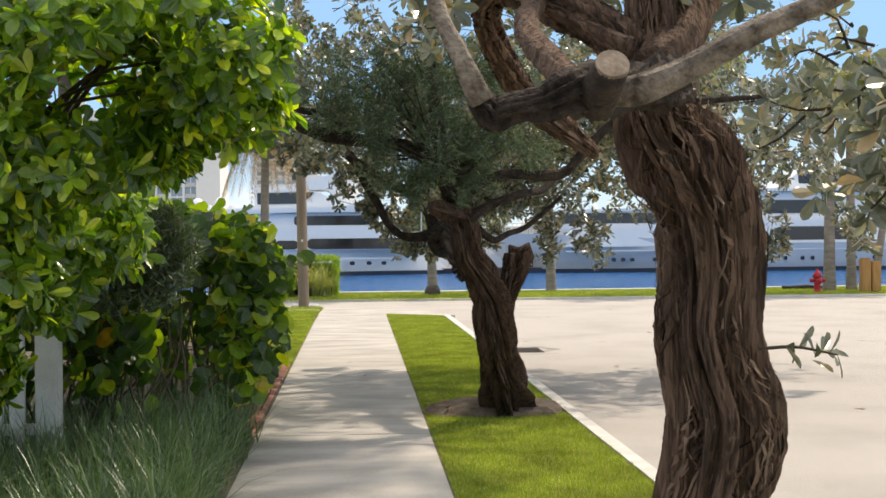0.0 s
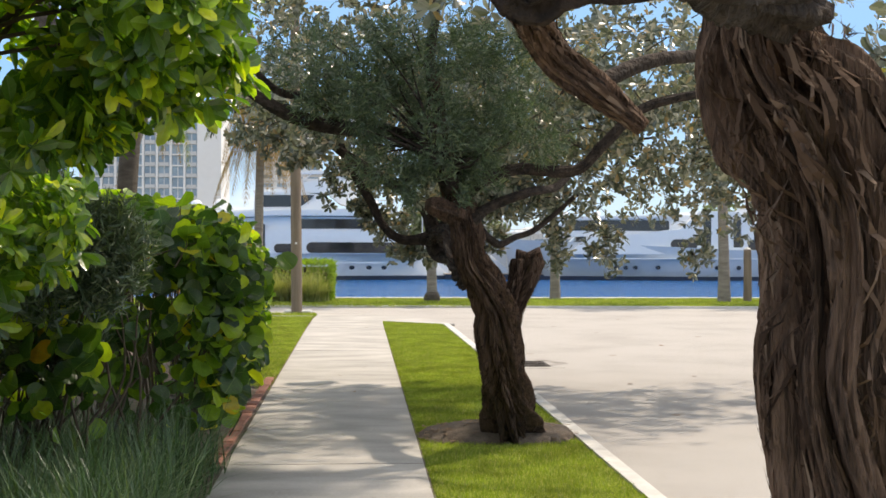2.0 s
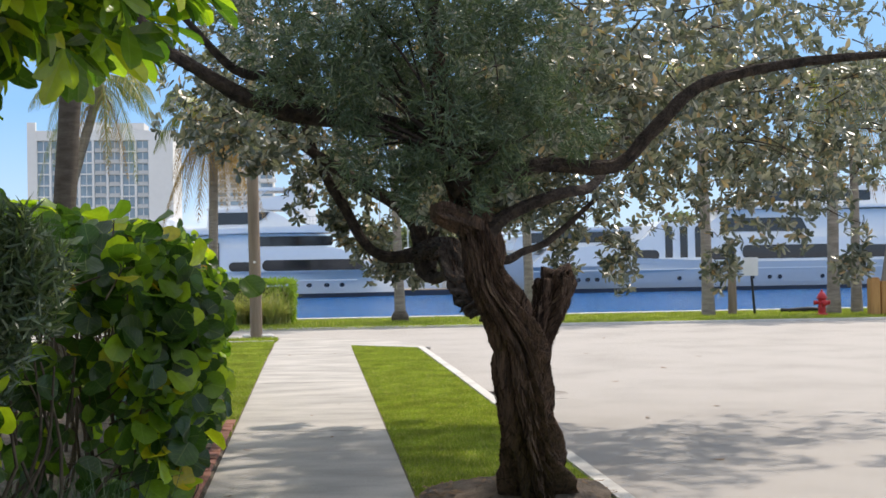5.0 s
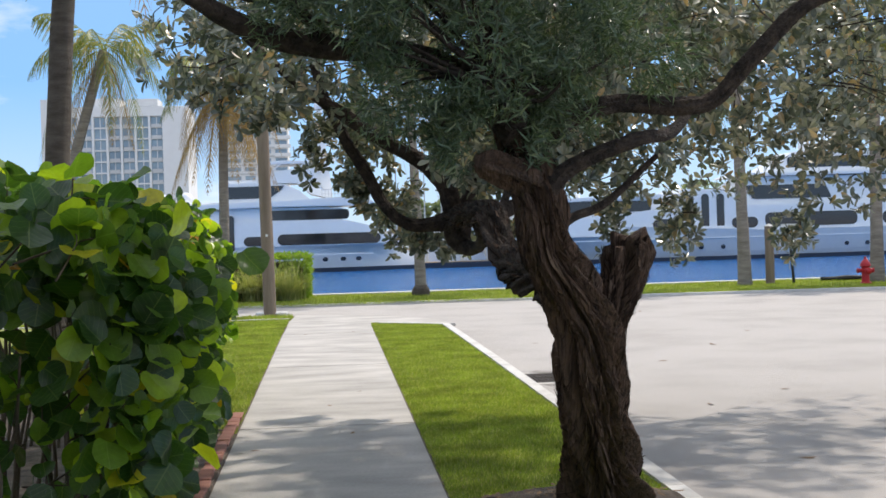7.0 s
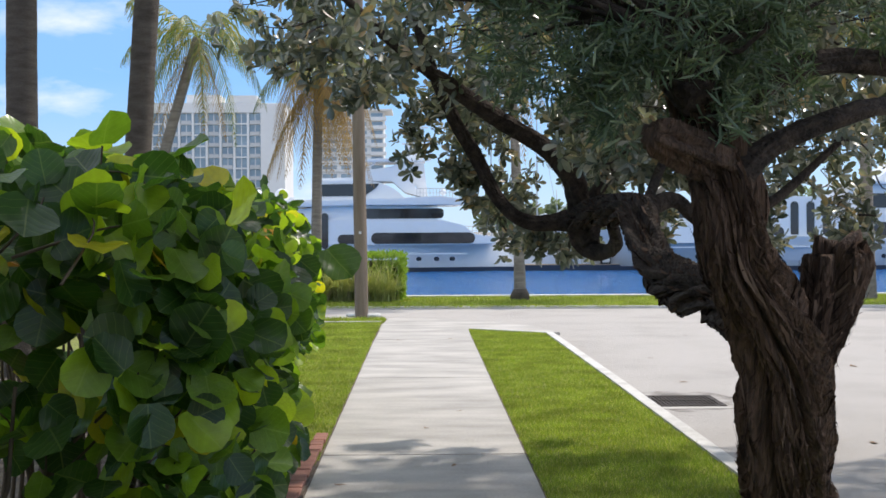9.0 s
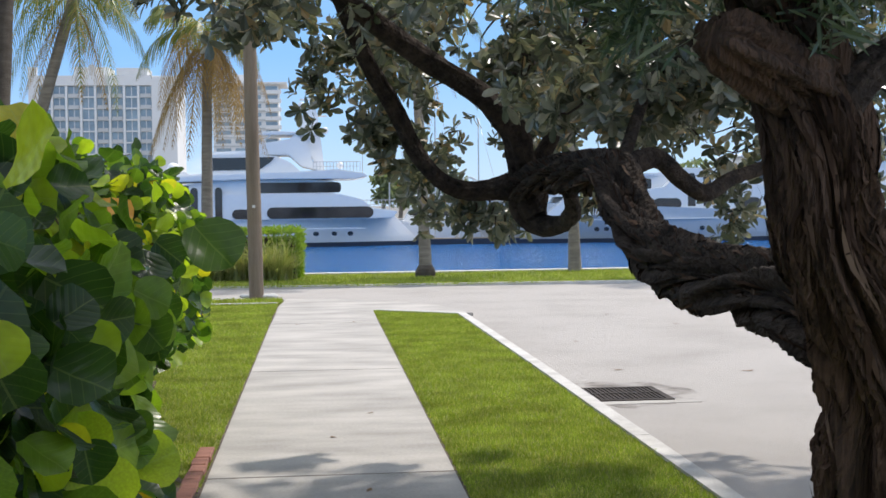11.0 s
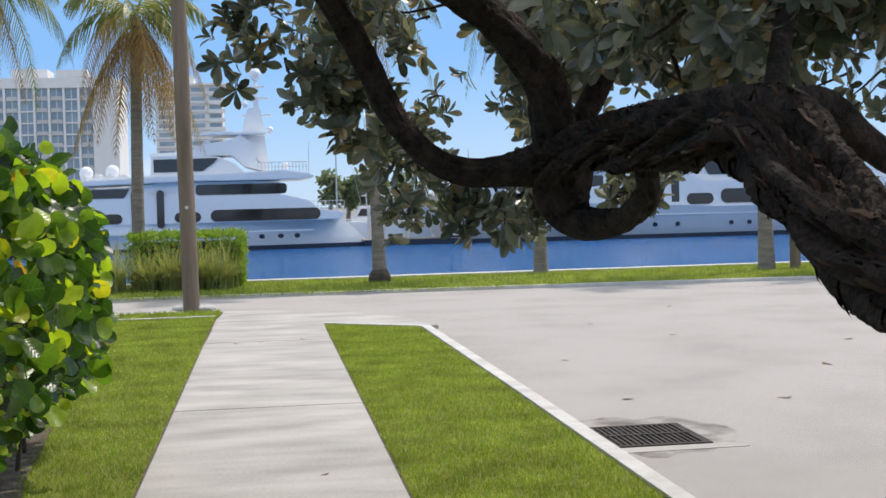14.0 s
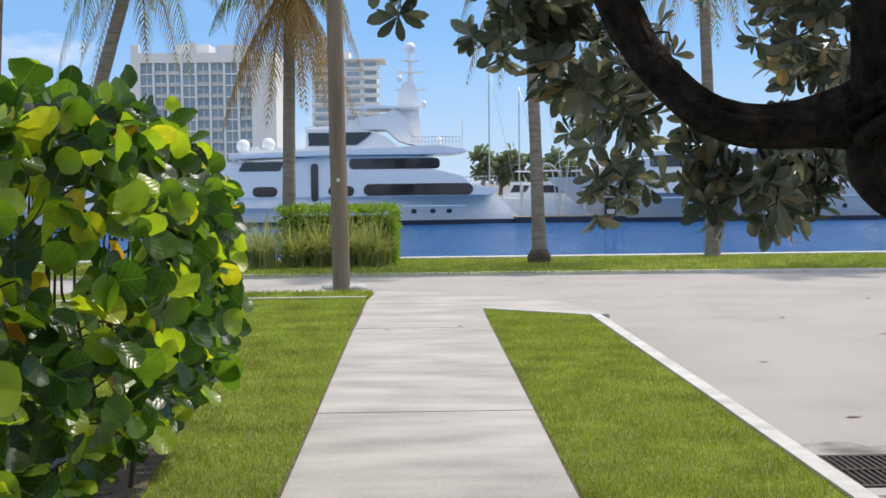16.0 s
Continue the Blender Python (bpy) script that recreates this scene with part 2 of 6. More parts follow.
PLUME = leaf_material("fountain_grass", [(0.0, (0.22, 0.26, 0.10)), (0.7, (0.36, 0.37, 0.18)), (1.0, (0.55, 0.50, 0.34))], 0.6, 0.35)
PALM_GREEN = leaf_material("palm_leaflet", [(0.0, (0.09, 0.13, 0.035)), (0.6, (0.18, 0.20, 0.05)), (1.0, (0.36, 0.28, 0.09))], 0.4, 0.3)
PALM_BROWN = leaf_material("dead_palm_leaflet", [(0.0, (0.24, 0.14, 0.05)), (1.0, (0.40, 0.25, 0.09))], 0.7, 0.25)
FAR_LEAF = leaf_material("far_foliage", [(0.0, (0.12, 0.16, 0.10)), (1.0, (0.24, 0.27, 0.18))], 0.7, 0.3)


def water_material():
    m = bpy.data.materials.new("canal_water")
    m.use_nodes = True
    n, l = m.node_tree.nodes, m.node_tree.links
    p = n["Principled BSDF"]
    p.inputs["Base Color"].default_value = (0.02, 0.14, 0.40, 1)
    p.inputs["Roughness"].default_value, p.inputs["IOR"].default_value = 0.10, 1.33
    co, mp = n.new("ShaderNodeTexCoord"), n.new("ShaderNodeMapping")
    mp.inputs["Scale"].default_value = (0.5, 1.5, 1)
    l.new(co.outputs["Object"], mp.inputs["Vector"])
    a, b = n.new("ShaderNodeTexNoise"), n.new("ShaderNodeTexNoise")
    a.inputs["Scale"].default_value, b.inputs["Scale"].default_value = 0.9, 4.0
    a.inputs["Detail"].default_value = 4
    l.new(mp.outputs[0], a.inputs["Vector"])
    l.new(mp.outputs[0], b.inputs["Vector"])
    s = n.new("ShaderNodeMath")
    l.new(a.outputs[0], s.inputs[0])
    l.new(b.outputs[0], s.inputs[1])
    bp = n.new("ShaderNodeBump")
    bp.inputs["Strength"].default_value, bp.inputs["Distance"].default_value = 1.0, 0.5
    l.new(s.outputs[0], bp.inputs["Height"])
    l.new(bp.outputs[0], p.inputs["Normal"])
    return m


WATER = water_material()


def dirt_material():
    m = material("drain_dirt", (0.20, 0.17, 0.145), (0.09, 0.075, 0.062), 6, 80, 0.95, bump=0.6)
    n, l = m.node_tree.nodes, m.node_tree.links
    a, r, tr, mx = n.new("ShaderNodeTexNoise"), n.new("ShaderNodeValToRGB"), n.new("ShaderNodeBsdfTransparent"), n.new("ShaderNodeMixShader")
    co = n.new("ShaderNodeTexCoord")
    l.new(co.outputs["Object"], a.inputs["Vector"])
    a.inputs["Scale"].default_value, a.inputs["Detail"].default_value = 5.0, 8
    r.color_ramp.elements[0].position, r.color_ramp.elements[1].position = 0.4, 0.68
    r.color_ramp.elements[1].color = (0.5, 0.5, 0.5, 1)
    l.new(a.outputs[0], r.inputs[0])
    l.new(r.outputs[0], mx.inputs[0])
    l.new(tr.outputs[0], mx.inputs[1])
    l.new(n["Principled BSDF"].outputs[0], mx.inputs[2])
    l.new(mx.outputs[0], n["Material Output"].inputs["Surface"])
    return m


DIRT = dirt_material()


# ---- helpers for meshes ----
rng = np.random.default_rng(7)


def empty(name, x=0, y=0, z=0, label="", category="", group="", kind=""):
    ob = new(name)
    ob.empty_display_size = 0.1
    ob.location = (x, y, z)
    return tagged(ob, label, category, group, kind)


def attach(ob, parent):
    """Child of parent, keeping world places (parents are only moved, never turned)."""
    if parent is not None:
        ob.parent = parent
        root = Vector((0, 0, 0))
        p = parent
        while p is not None:
            root += p.location
            p = p.parent
        ob.location = Vector(ob.location) - root
    return ob


def part(name, bm, mat, parent=None, label="", smooth=False, kind=""):
    me = bpy.data.meshes.new(name)
    bm.to_mesh(me)
    bm.free()
    me.materials.append(mat)
    if smooth:
        me.polygons.foreach_set("use_smooth", [True] * len(me.polygons))
    ob = new(name, me)
    attach(ob, parent)
    return tagged(ob, label, kind=kind)


def solid(name, verts, faces, mat, parent=None, label="", smooth=False, kind="", uv=None):
    """A mesh object from arrays; uv: a place on the leaf for each vertex; faces all have the same number of corners."""
    verts, faces = np.asarray(verts, np.float32), np.asarray(faces, np.int32)
    me = bpy.data.meshes.new(name)
    k = faces.shape[1]
    me.vertices.add(len(verts))
    me.vertices.foreach_set("co", verts.ravel())
    me.loops.add(faces.size)
    me.loops.foreach_set("vertex_index", faces.ravel())
    me.polygons.add(len(faces))
    me.polygons.foreach_set("loop_start", np.arange(0, faces.size, k, dtype=np.int32))
    me.polygons.foreach_set("loop_total", np.full(len(faces), k, np.int32))
    me.update(calc_edges=True)
    if uv is not None:
        me.uv_layers.new(name="leaf").data.foreach_set("uv", np.asarray(uv, np.float32)[faces.ravel()].ravel())
    me.materials.append(mat)
    me.polygons.foreach_set("use_smooth", np.full(len(faces), bool(smooth)))
    ob = new(name, me)
    attach(ob, parent)
    return tagged(ob, label, kind=kind)


def box(bm, x0, x1, y0, y1, z0, z1):
    v = [bm.verts.new((x, y, z)) for x in (x0, x1) for y in (y0, y1) for z in (z0, z1)]
    for f in ((0, 1, 3, 2), (4, 6, 7, 5), (0, 4, 5, 1), (2, 3, 7, 6), (0, 2, 6, 4), (1, 5, 7, 3)):
        bm.faces.new([v[i] for i in f])


def boxes(name, mat, parent, *sizes, bevel=0.0, label="", kind=""):
    bm = bmesh.new()
    for s in sizes:
        box(bm, *s)
    if bevel:
        bmesh.ops.bevel(bm, geom=bm.edges[:], offset=bevel, segments=2, affect="EDGES")
    return part(name, bm, mat, parent, label, kind=kind)


def slab(name, mat, outline, z0, z1, parent=None, bevel=0.0, label="", kind=""):
    """A flat plate with the outline (x, y) given, from z0 up to z1."""
    bm = bmesh.new()
    low = [bm.verts.new((x, y, z0)) for x, y in outline]
    high = [bm.verts.new((x, y, z1)) for x, y in outline]
    bm.faces.new(low[::-1])
    bm.faces.new(high)
    for i in range(len(low)):
        j = (i + 1) % len(low)
        bm.faces.new((low[i], low[j], high[j], high[i]))
    bmesh.ops.recalc_face_normals(bm, faces=bm.faces[:])
    if bevel:
        bmesh.ops.bevel(bm, geom=[e for e in bm.edges if e.verts[0].co.z == z1 and e.verts[1].co.z == z1], offset=bevel, segments=2, affect="EDGES")
    return part(name, bm, mat, parent, label, kind=kind)


def profile(name, mat, outline, y0, y1, parent=None, bevel=0.0, label="", nose=0.0, inset=0.0):
    """A side outline (x, z) carried across from y0 to y1; inset: the far and near faces lean in towards the top."""
    bm = bmesh.new()
    zs = [z for _, z in outline]
    low, top = min(zs), max(zs)
    lean = lambda z: inset * (z - low) / max(top - low, 1e-3)  # noqa: E731
    a = [bm.verts.new((x, y0 + lean(z), z)) for x, z in outline]
    b = [bm.verts.new((x, y1 - lean(z), z)) for x, z in outline]
    bm.faces.new(a)
    bm.faces.new(b[::-1])
    for i in range(len(a)):
        j = (i + 1) % len(a)
        bm.faces.new((a[i], b[i], b[j], a[j]))
    bmesh.ops.recalc_face_normals(bm, faces=bm.faces[:])
    if bevel:
        bmesh.ops.bevel(bm, geom=bm.edges[:], offset=bevel, segments=2, affect="EDGES")
    return part(name, bm, mat, parent, label)


def curve_points(points, step):
    """Catmull-Rom through points (x, y, z, radius), about step metres apart."""
    p = np.asarray(points, float)
    p = np.vstack([2 * p[0] - p[1], p, 2 * p[-1] - p[-2]])
    out = []
    for i in range(1, len(p) - 2):
        n = max(2, int(np.linalg.norm(p[i + 1, :3] - p[i, :3]) / step))
        for t in np.linspace(0, 1, n, endpoint=False):
            a, b, c, d = p[i - 1 : i + 3]
            out.append(0.5 * (2 * b + (c - a) * t + (2 * a - 5 * b + 4 * c - d) * t * t + (3 * b - a - 3 * c + d) * t**3))
    out.append(p[-2])
    out = np.array(out)
    out[:, 3] = np.maximum(out[:, 3], 0.002)
    return out


def tube_arrays(points, seg=16, step=0.05, ridge=0.0, twist=0.0, knots=5.0, lump=0.0, seed=0.0, snug=False):
    """A limb along points (x, y, z, radius), with furrows that run along it and wind round it; snug keeps the ridges within the radius."""
    c = curve_points(points, step)
    n = len(c)
    tang = np.gradient(c[:, :3], axis=0)
    tang /= np.linalg.norm(tang, axis=1)[:, None] + 1e-9
    u = np.cross(tang[0], (0.3, 1.0, 0.1))
    u /= np.linalg.norm(u)
    verts, along = [], 0.0
    for i in range(n):
        u = u - tang[i] * (u @ tang[i])
        u /= np.linalg.norm(u) + 1e-9
        w = np.cross(tang[i], u)
        along += np.linalg.norm(c[i, :3] - c[i - 1, :3]) if i else 0.0
        ring = []
        for k in range(seg):
            a = 2 * math.pi * k / seg
            r = c[i, 3]
            if ridge or lump:
                b = a + twist * along
                f = min(1.0, 3.2 * abs(noise.noise(Vector((math.cos(b) * knots * 0.36 + seed, math.sin(b) * knots * 0.36, along * 0.9)))))
                g = min(1.0, 4.0 * abs(noise.noise(Vector((math.cos(b) * knots * 1.2, math.sin(b) * knots * 1.2 + seed, along * 1.9)))))
                h = noise.noise(Vector((math.cos(b) * 1.25 + seed, math.sin(b) * 1.25, along * 0.6)))
                e = min(1.0, 3.5 * abs(noise.noise(Vector((math.cos(b) * knots * 1.9, math.sin(b) * knots * 1.9, along * 1.5 + seed)))))
                r *= max(0.4, 1 + ridge * (1.25 * (f - 0.7) + 0.4 * (g - 0.7) + 0.26 * (e - 0.7) + 0.5 * h) + lump * noise.noise(Vector((math.cos(a), math.sin(a) + seed, along * 2.2))))
            ring.append(r)
        fill = c[i, 3] / np.percentile(ring, 88) if snug else 1.0
        for k, r in enumerate(ring):
            a = 2 * math.pi * k / seg
            verts.append(c[i, :3] + r * fill * (math.cos(a) * u + math.sin(a) * w))
    faces = [(i * seg + k, i * seg + (k + 1) % seg, (i + 1) * seg + (k + 1) % seg, (i + 1) * seg + k) for i in range(n - 1) for k in range(seg)]
    # closed ends
    for end, row in ((c[0, :3], 0), (c[-1, :3], n - 1)):
        verts.append(end)
        m = len(verts) - 1
        faces += [(m, row * seg + (k + 1) % seg, row * seg + k, m) if row == 0 else (m, row * seg + k, row * seg + (k + 1) % seg, m) for k in range(seg)]
    return np.array(verts), faces


def tube(name, points, mat, parent=None, label="", **shape):
    v, f = tube_arrays(points, **shape)
    bm = bmesh.new()
    bv = [bm.verts.new(p) for p in v]
    for q in f:
        bm.faces.new([bv[i] for i in dict.fromkeys(q)])
    return part(name, bm, mat, parent, label, smooth=True)


def bark_strips(points, count, parent, mat, lift=0.008, length=(0.08, 0.3), **shape):
    """Loose fibrous strips of bark lying along a limb, their ends standing off a little."""
    v, _ = tube_arrays(points, **shape)
    seg, step = shape["seg"], shape["step"]
    rows = (len(v) - 2) // seg
    grid = v[: rows * seg].reshape(rows, seg, 3)
    mid = grid.mean(axis=1)
    vs, fs = [], []
    for _ in range(count):
        n = max(5, int(rng.uniform(*length) / step))
        if rows <= n + 2:
            continue
        i, k = int(rng.integers(0, rows - n - 1)), rng.uniform(0, seg)
        drift, w = rng.normal(scale=0.5 * seg / 150), rng.uniform(0.0025, 0.0085)
        flare = lift * rng.uniform(0.2, 2.4)
        stations = np.unique(np.linspace(0, n, 6).astype(int))
        base = len(vs)
        for q in stations:
            p = grid[i + q, int(k + drift * q) % seg]
            out = unit(p - mid[i + q])
            side = unit(np.cross(out, mid[min(i + q + 1, rows - 1)] - mid[i + q - 1] if i + q else mid[1] - mid[0]))
            e = abs(2 * q / n - 1)
            p = p + out * (0.003 + flare * e**3)
            ww = w * (1.05 - e**2)
            vs += [p - side * ww, p + side * ww]
        fs += [(base + 2 * j, base + 2 * j + 1, base + 2 * j + 3, base + 2 * j + 2) for j in range(len(stations) - 1)]
    return solid("loose_bark", np.array(vs), np.array(fs), mat, parent, "loose fibrous bark strips", kind="stuff")


def tubes(name, many, mat, parent=None, label="", kind="", seg=5, step=0.15):
    """Many thin stems as one mesh."""
    vs, fs, n = [], [], 0
    for pts in many:
        v, f = tube_arrays(pts, seg=seg, step=step)
        side = [q for q in f if len(set(q)) == 4]
        vs.append(v)
        fs.append(np.array(side) + n)
        n += len(v)
    return solid(name, np.vstack(vs), np.vstack(fs), mat, parent, label, smooth=True, kind=kind)


def unit(v):
    return v / (np.linalg.norm(v, axis=-1, keepdims=True) + 1e-9)


def scatter(name, template, place, ahead, normal, size, mat, parent=None, label="", kind="", smooth=False):
    """Copies of a leaf template (verts, faces) joined into one mesh: its y along ahead, its z along normal."""
    tv, tf = template
    ahead = unit(ahead)
    side = unit(np.cross(ahead, normal))
    up = np.cross(side, ahead)
    size = np.broadcast_to(np.asarray(size, float).reshape(-1, 1, 1), (len(place), 1, 1))
    v = place[:, None, :] + size * (tv[None, :, 0:1] * side[:, None, :] + tv[None, :, 1:2] * ahead[:, None, :] + tv[None, :, 2:3] * up[:, None, :])
    f = tf[None, :, :] + (np.arange(len(place)) * len(tv))[:, None, None]
    return solid(name, v.reshape(-1, 3), f.reshape(-1, tf.shape[1]), mat, parent, label, smooth, kind, np.tile(tv[:, :2], (len(place), 1)))


def round_leaf():
    """Rounded leathery leaf, one unit long, cupped along its midrib."""
    a = np.linspace(0, 2 * math.pi, 14, endpoint=False)
    x, y = 0.52 * np.sin(a) * (1 + 0.04 * np.cos(3 * a)), 0.5 - 0.48 * np.cos(a)
    y = np.where(np.abs(a - 0) < 0.1, 0.08, y)
    rim = np.c_[x, y, 0.24 * np.abs(x) + 0.05 * np.sin(2 * a) + 0.035 * np.sin(5 * a + 0.6)]
    inner = np.c_[0.5 * x, 0.5 + 0.5 * (y - 0.5), 0.05 * np.abs(x)]
    v = np.vstack([rim, inner, [[0, 0.5, -0.02]]])
    f = []
    for i in range(14):
        j = (i + 1) % 14
        f += [(i, j, 14 + j), (i, 14 + j, 14 + i), (14 + i, 14 + j, 28)]
    return v, np.array(f)


def oval_leaf(width=0.42, stations=(0.0, 0.3, 0.65, 0.88, 1.0), halves=(0.03, 0.6, 1.0, 0.75, 0.12), bend=0.12):
    v, f = [], []
    for s, h in zip(stations, halves):
        w = 0.5 * width * h
        z = -bend * s * s
        v += [(-w, s, z + 0.3 * w), (0, s, z), (w, s, z + 0.3 * w)]
    for i in range(len(stations) - 1):
        a = 3 * i
        f += [(a, a + 1, a + 4, a + 3), (a + 1, a + 2, a + 5, a + 4)]
    return np.array(v), np.array(f)


ROUND, OVAL = round_leaf(), oval_leaf()
LANCE = oval_leaf(0.34, (0.0, 0.35, 0.7, 1.0), (0.05, 0.9, 0.85, 0.03))
SLIM = (np.array([(-0.045, 0, 0), (0.045, 0, 0), (0.06, 0.55, -0.02), (-0.06, 0.55, -0.02), (0.005, 1, -0.08), (-0.005, 1, -0.08)], float), np.array([(0, 1, 2, 3), (3, 2, 4, 5)]))
SPEAR = (np.array([(-0.09, 0, 0), (0.09, 0, 0), (0, 1, -0.2)], float), np.array([(0, 1, 2)]))


def in_blob(n, centre, radii, shell=0.0, gap=None, scale=1.1):
    """n random places in an ellipsoid, pushed towards its skin by shell and thinned by noise into clumps."""
    out = np.empty((0, 3))
    while len(out) < n:
        d = unit(rng.normal(size=(n, 3)))
        r = rng.random(n) ** (1 / 3)
        r = shell + (1 - shell) * r
        p = d * r[:, None] * np.array(radii) + np.array(centre)
        if gap is not None:
            keep = np.array([noise.noise(Vector(q) * scale) for q in p]) > gap
            p = p[keep]
        out = np.vstack([out, p])
    return out[:n]


def whorls(tips, out_dir, per, spread=0.9, droop=0.0):
    """Leaves in rosettes at twig tips: place, direction, normal."""
    n = len(tips)
    axis = unit(out_dir + rng.normal(scale=0.35, size=(n, 3)))
    ref = unit(np.cross(axis, rng.normal(size=(n, 3))))
    ref2 = np.cross(axis, ref)
    place, ahead, normal = [], [], []
    for k in range(per):
        a = 2 * math.pi * (k * 0.382 + rng.random(n) * 0.1)
        side = np.cos(a)[:, None] * ref + np.sin(a)[:, None] * ref2
        lift = rng.uniform(0.1, 1.0, n)[:, None]
        d = unit(side * spread + axis * lift + np.array([0, 0, -droop]))
        place.append(tips - axis * rng.uniform(0, 0.05, n)[:, None])
        ahead.append(d)
        normal.append(unit(axis - d * 0.4 + rng.normal(scale=0.25, size=(n, 3))))
    return np.vstack(place), np.vstack(ahead), np.vstack(normal)


# ---- the ground: roads, pavement, lawns, sea wall, water ----
ROAD_Z, WATER_Z = -0.05, -1.97
tagged(slab("ground", FAR_BANK, [(-2500, -1500), (2500, -1500), (2500, 3500), (-2500, 3500)], -6, -4.5, kind="structure"), "sandy canal bed and land out to the horizon", "ground")
tagged(slab("road", ROAD, [(-400, -400), (400, -400), (400, 31.6), (-400, 31.6)], -4, ROAD_Z, kind="structure"), "pale worn concrete-coloured road with fine grit", "road")
tagged(slab("water", WATER, [(-1200, 35.3), (1200, 35.3), (1200, 131), (-1200, 131)], -4, WATER_Z, kind="structure"), "blue rippled canal water", "water")
tagged(slab("far_bank", FAR_BANK, [(-1200, 130.5), (1200, 130.5), (1200, 3000), (-1200, 3000)], -5, -0.9, kind="structure"), "low quay on the far side of the canal", "quay")
tagged(slab("sea_wall", KERB, [(-400, 35.3), (400, 35.3), (400, 35.75), (-400, 35.75)], -4, 0.03, bevel=0.02, kind="structure"), "pale concrete sea wall cap along the canal", "sea wall")
tagged(slab("lawn_far", TURF, [(-400, 31.45), (-6, 31.45), (4, 31.2), (14, 30.6), (400, 30.4), (400, 35.3), (-400, 35.3)], -1, 0.0, kind="structure"), "strip of mown grass beside the sea wall", "lawn")

tagged(slab("lawn_edging", KERB, [(-30, 31.33), (-6, 31.33), (4, 31.08), (14, 30.48), (60, 30.44), (60, 30.56), (14, 30.6), (4, 31.2), (-6, 31.45), (-30, 31.45)], -0.3, 0.012, bevel=0.01, kind="structure"), "thin pale concrete edging of the sea wall lawn", "kerb")

# pavement: slabs between joints, each its own piece, apron at the crossing
pavement = empty("pavement", 0, 0, 0, "pale concrete pavement with stained slabs and dark joints", "pavement", kind="structure")
JOINTS = [-7.0, -2.1, 3.0, 8.1, 13.1, 17.98, 23.0]
for j0, j1 in zip(JOINTS[:-1], JOINTS[1:]):
    slab("slab", CONCRETE, [(-0.755, j0 + 0.006), (0.765, j0 + 0.006), (0.765, j1 - 0.006), (-0.755, j1 - 0.006)], -0.12, 0.0, pavement, bevel=0.006)
slab("apron", CONCRETE, [(-0.755, 23.006), (0.765, 23.006), (0.78, 25.0), (2.02, 24.1), (2.25, 24.2), (1.9, 25.6), (1.2, 26.8), (0.2, 27.6), (-0.66, 27.75), (-0.72, 26.6)], -0.12, 0.0, pavement, bevel=0.01)
slab("base", SOIL, [(-0.768, -7), (0.778, -7), (0.778, 24.8), (-0.768, 24.8)], -0.3, -0.003, pavement)
slab("slab", CONCRETE, [(-0.755, -30), (0.765, -30), (0.765, -7.006), (-0.755, -7.006)], -0.12, 0.0, pavement, bevel=0.006)

# kerb along the side street, in lengths
kerb = empty("kerb", 0, 0, 0, "whitish concrete kerb with worn edges and one cracked seam", "kerb", kind="structure")
runs = [-30, -6, -2.0, 2.0, 6.0, 10.0, 14.0, 18.1, 21.5, 24.12]
kx = lambda y: 2.235 - 0.0085 * max(0.0, y - 4) - (0.03 * max(0.0, y - 18) / 6)  # noqa: E731
for a, b in zip(runs[:-1], runs[1:]):
    slab("kerb_stone", KERB, [(kx(a) - 0.035, a + 0.004), (kx(a) + 0.085, a + 0.004), (kx(b) + 0.085, b - 0.004), (kx(b) - 0.035, b - 0.004)], -0.2, 0.015, kerb, bevel=0.015)
slab("kerb_stone", KERB, [(0.785, 24.93), (2.02, 24.02), (2.1, 24.13), (0.80, 25.05)], -0.2, 0.013, kerb, bevel=0.012)
slab("kerb_stone", KERB, [(-8, 26.72), (-0.78, 26.72), (-0.78, 26.82), (-8, 26.82)], -0.2, 0.012, kerb, bevel=0.012)

tagged(slab("lawn_strip", TURF, [(0.779, -30), (2.215, -30), (2.22, 4), (2.13, 14), (2.08, 19), (2.0, 24.0), (0.785, 24.88)], -0.3, -0.005, kind="structure"), "narrow mown grass verge between pavement and kerb", "lawn")
tagged(slab("lawn_side", TURF, [(-8, 12.8), (-0.769, 12.8), (-0.766, 26.7), (-8, 26.7)], -0.3, -0.005, kind="structure"), "mown side lawn between hedge and pavement", "lawn")
tagged(slab("lawn_corner", TURF, [(-8, 26.85), (-0.76, 26.85), (-0.70, 27.7), (-8, 27.9)], -0.3, 0.0, kind="structure"), "narrow grass strip along the crossing road", "lawn")
tagged(slab("planting_bed", SOIL, [(-30, -30), (-0.76, -30), (-0.76, 12.8), (-1.15, 13.6), (-1.45, 15.5), (-1.6, 17.4), (-2.6, 18.1), (-8, 18.3), (-30, 18.3)], -0.3, 0.012, kind="structure"), "dark mulched planting bed under the hedge", "bed")
tagged(slab("garden_ground", TURF, [(-120, 18.3), (-8, 18.3), (-8, 27.9), (-120, 27.9)], -0.3, -0.01, kind="structure"), "garden lawn behind the hedge", "lawn")


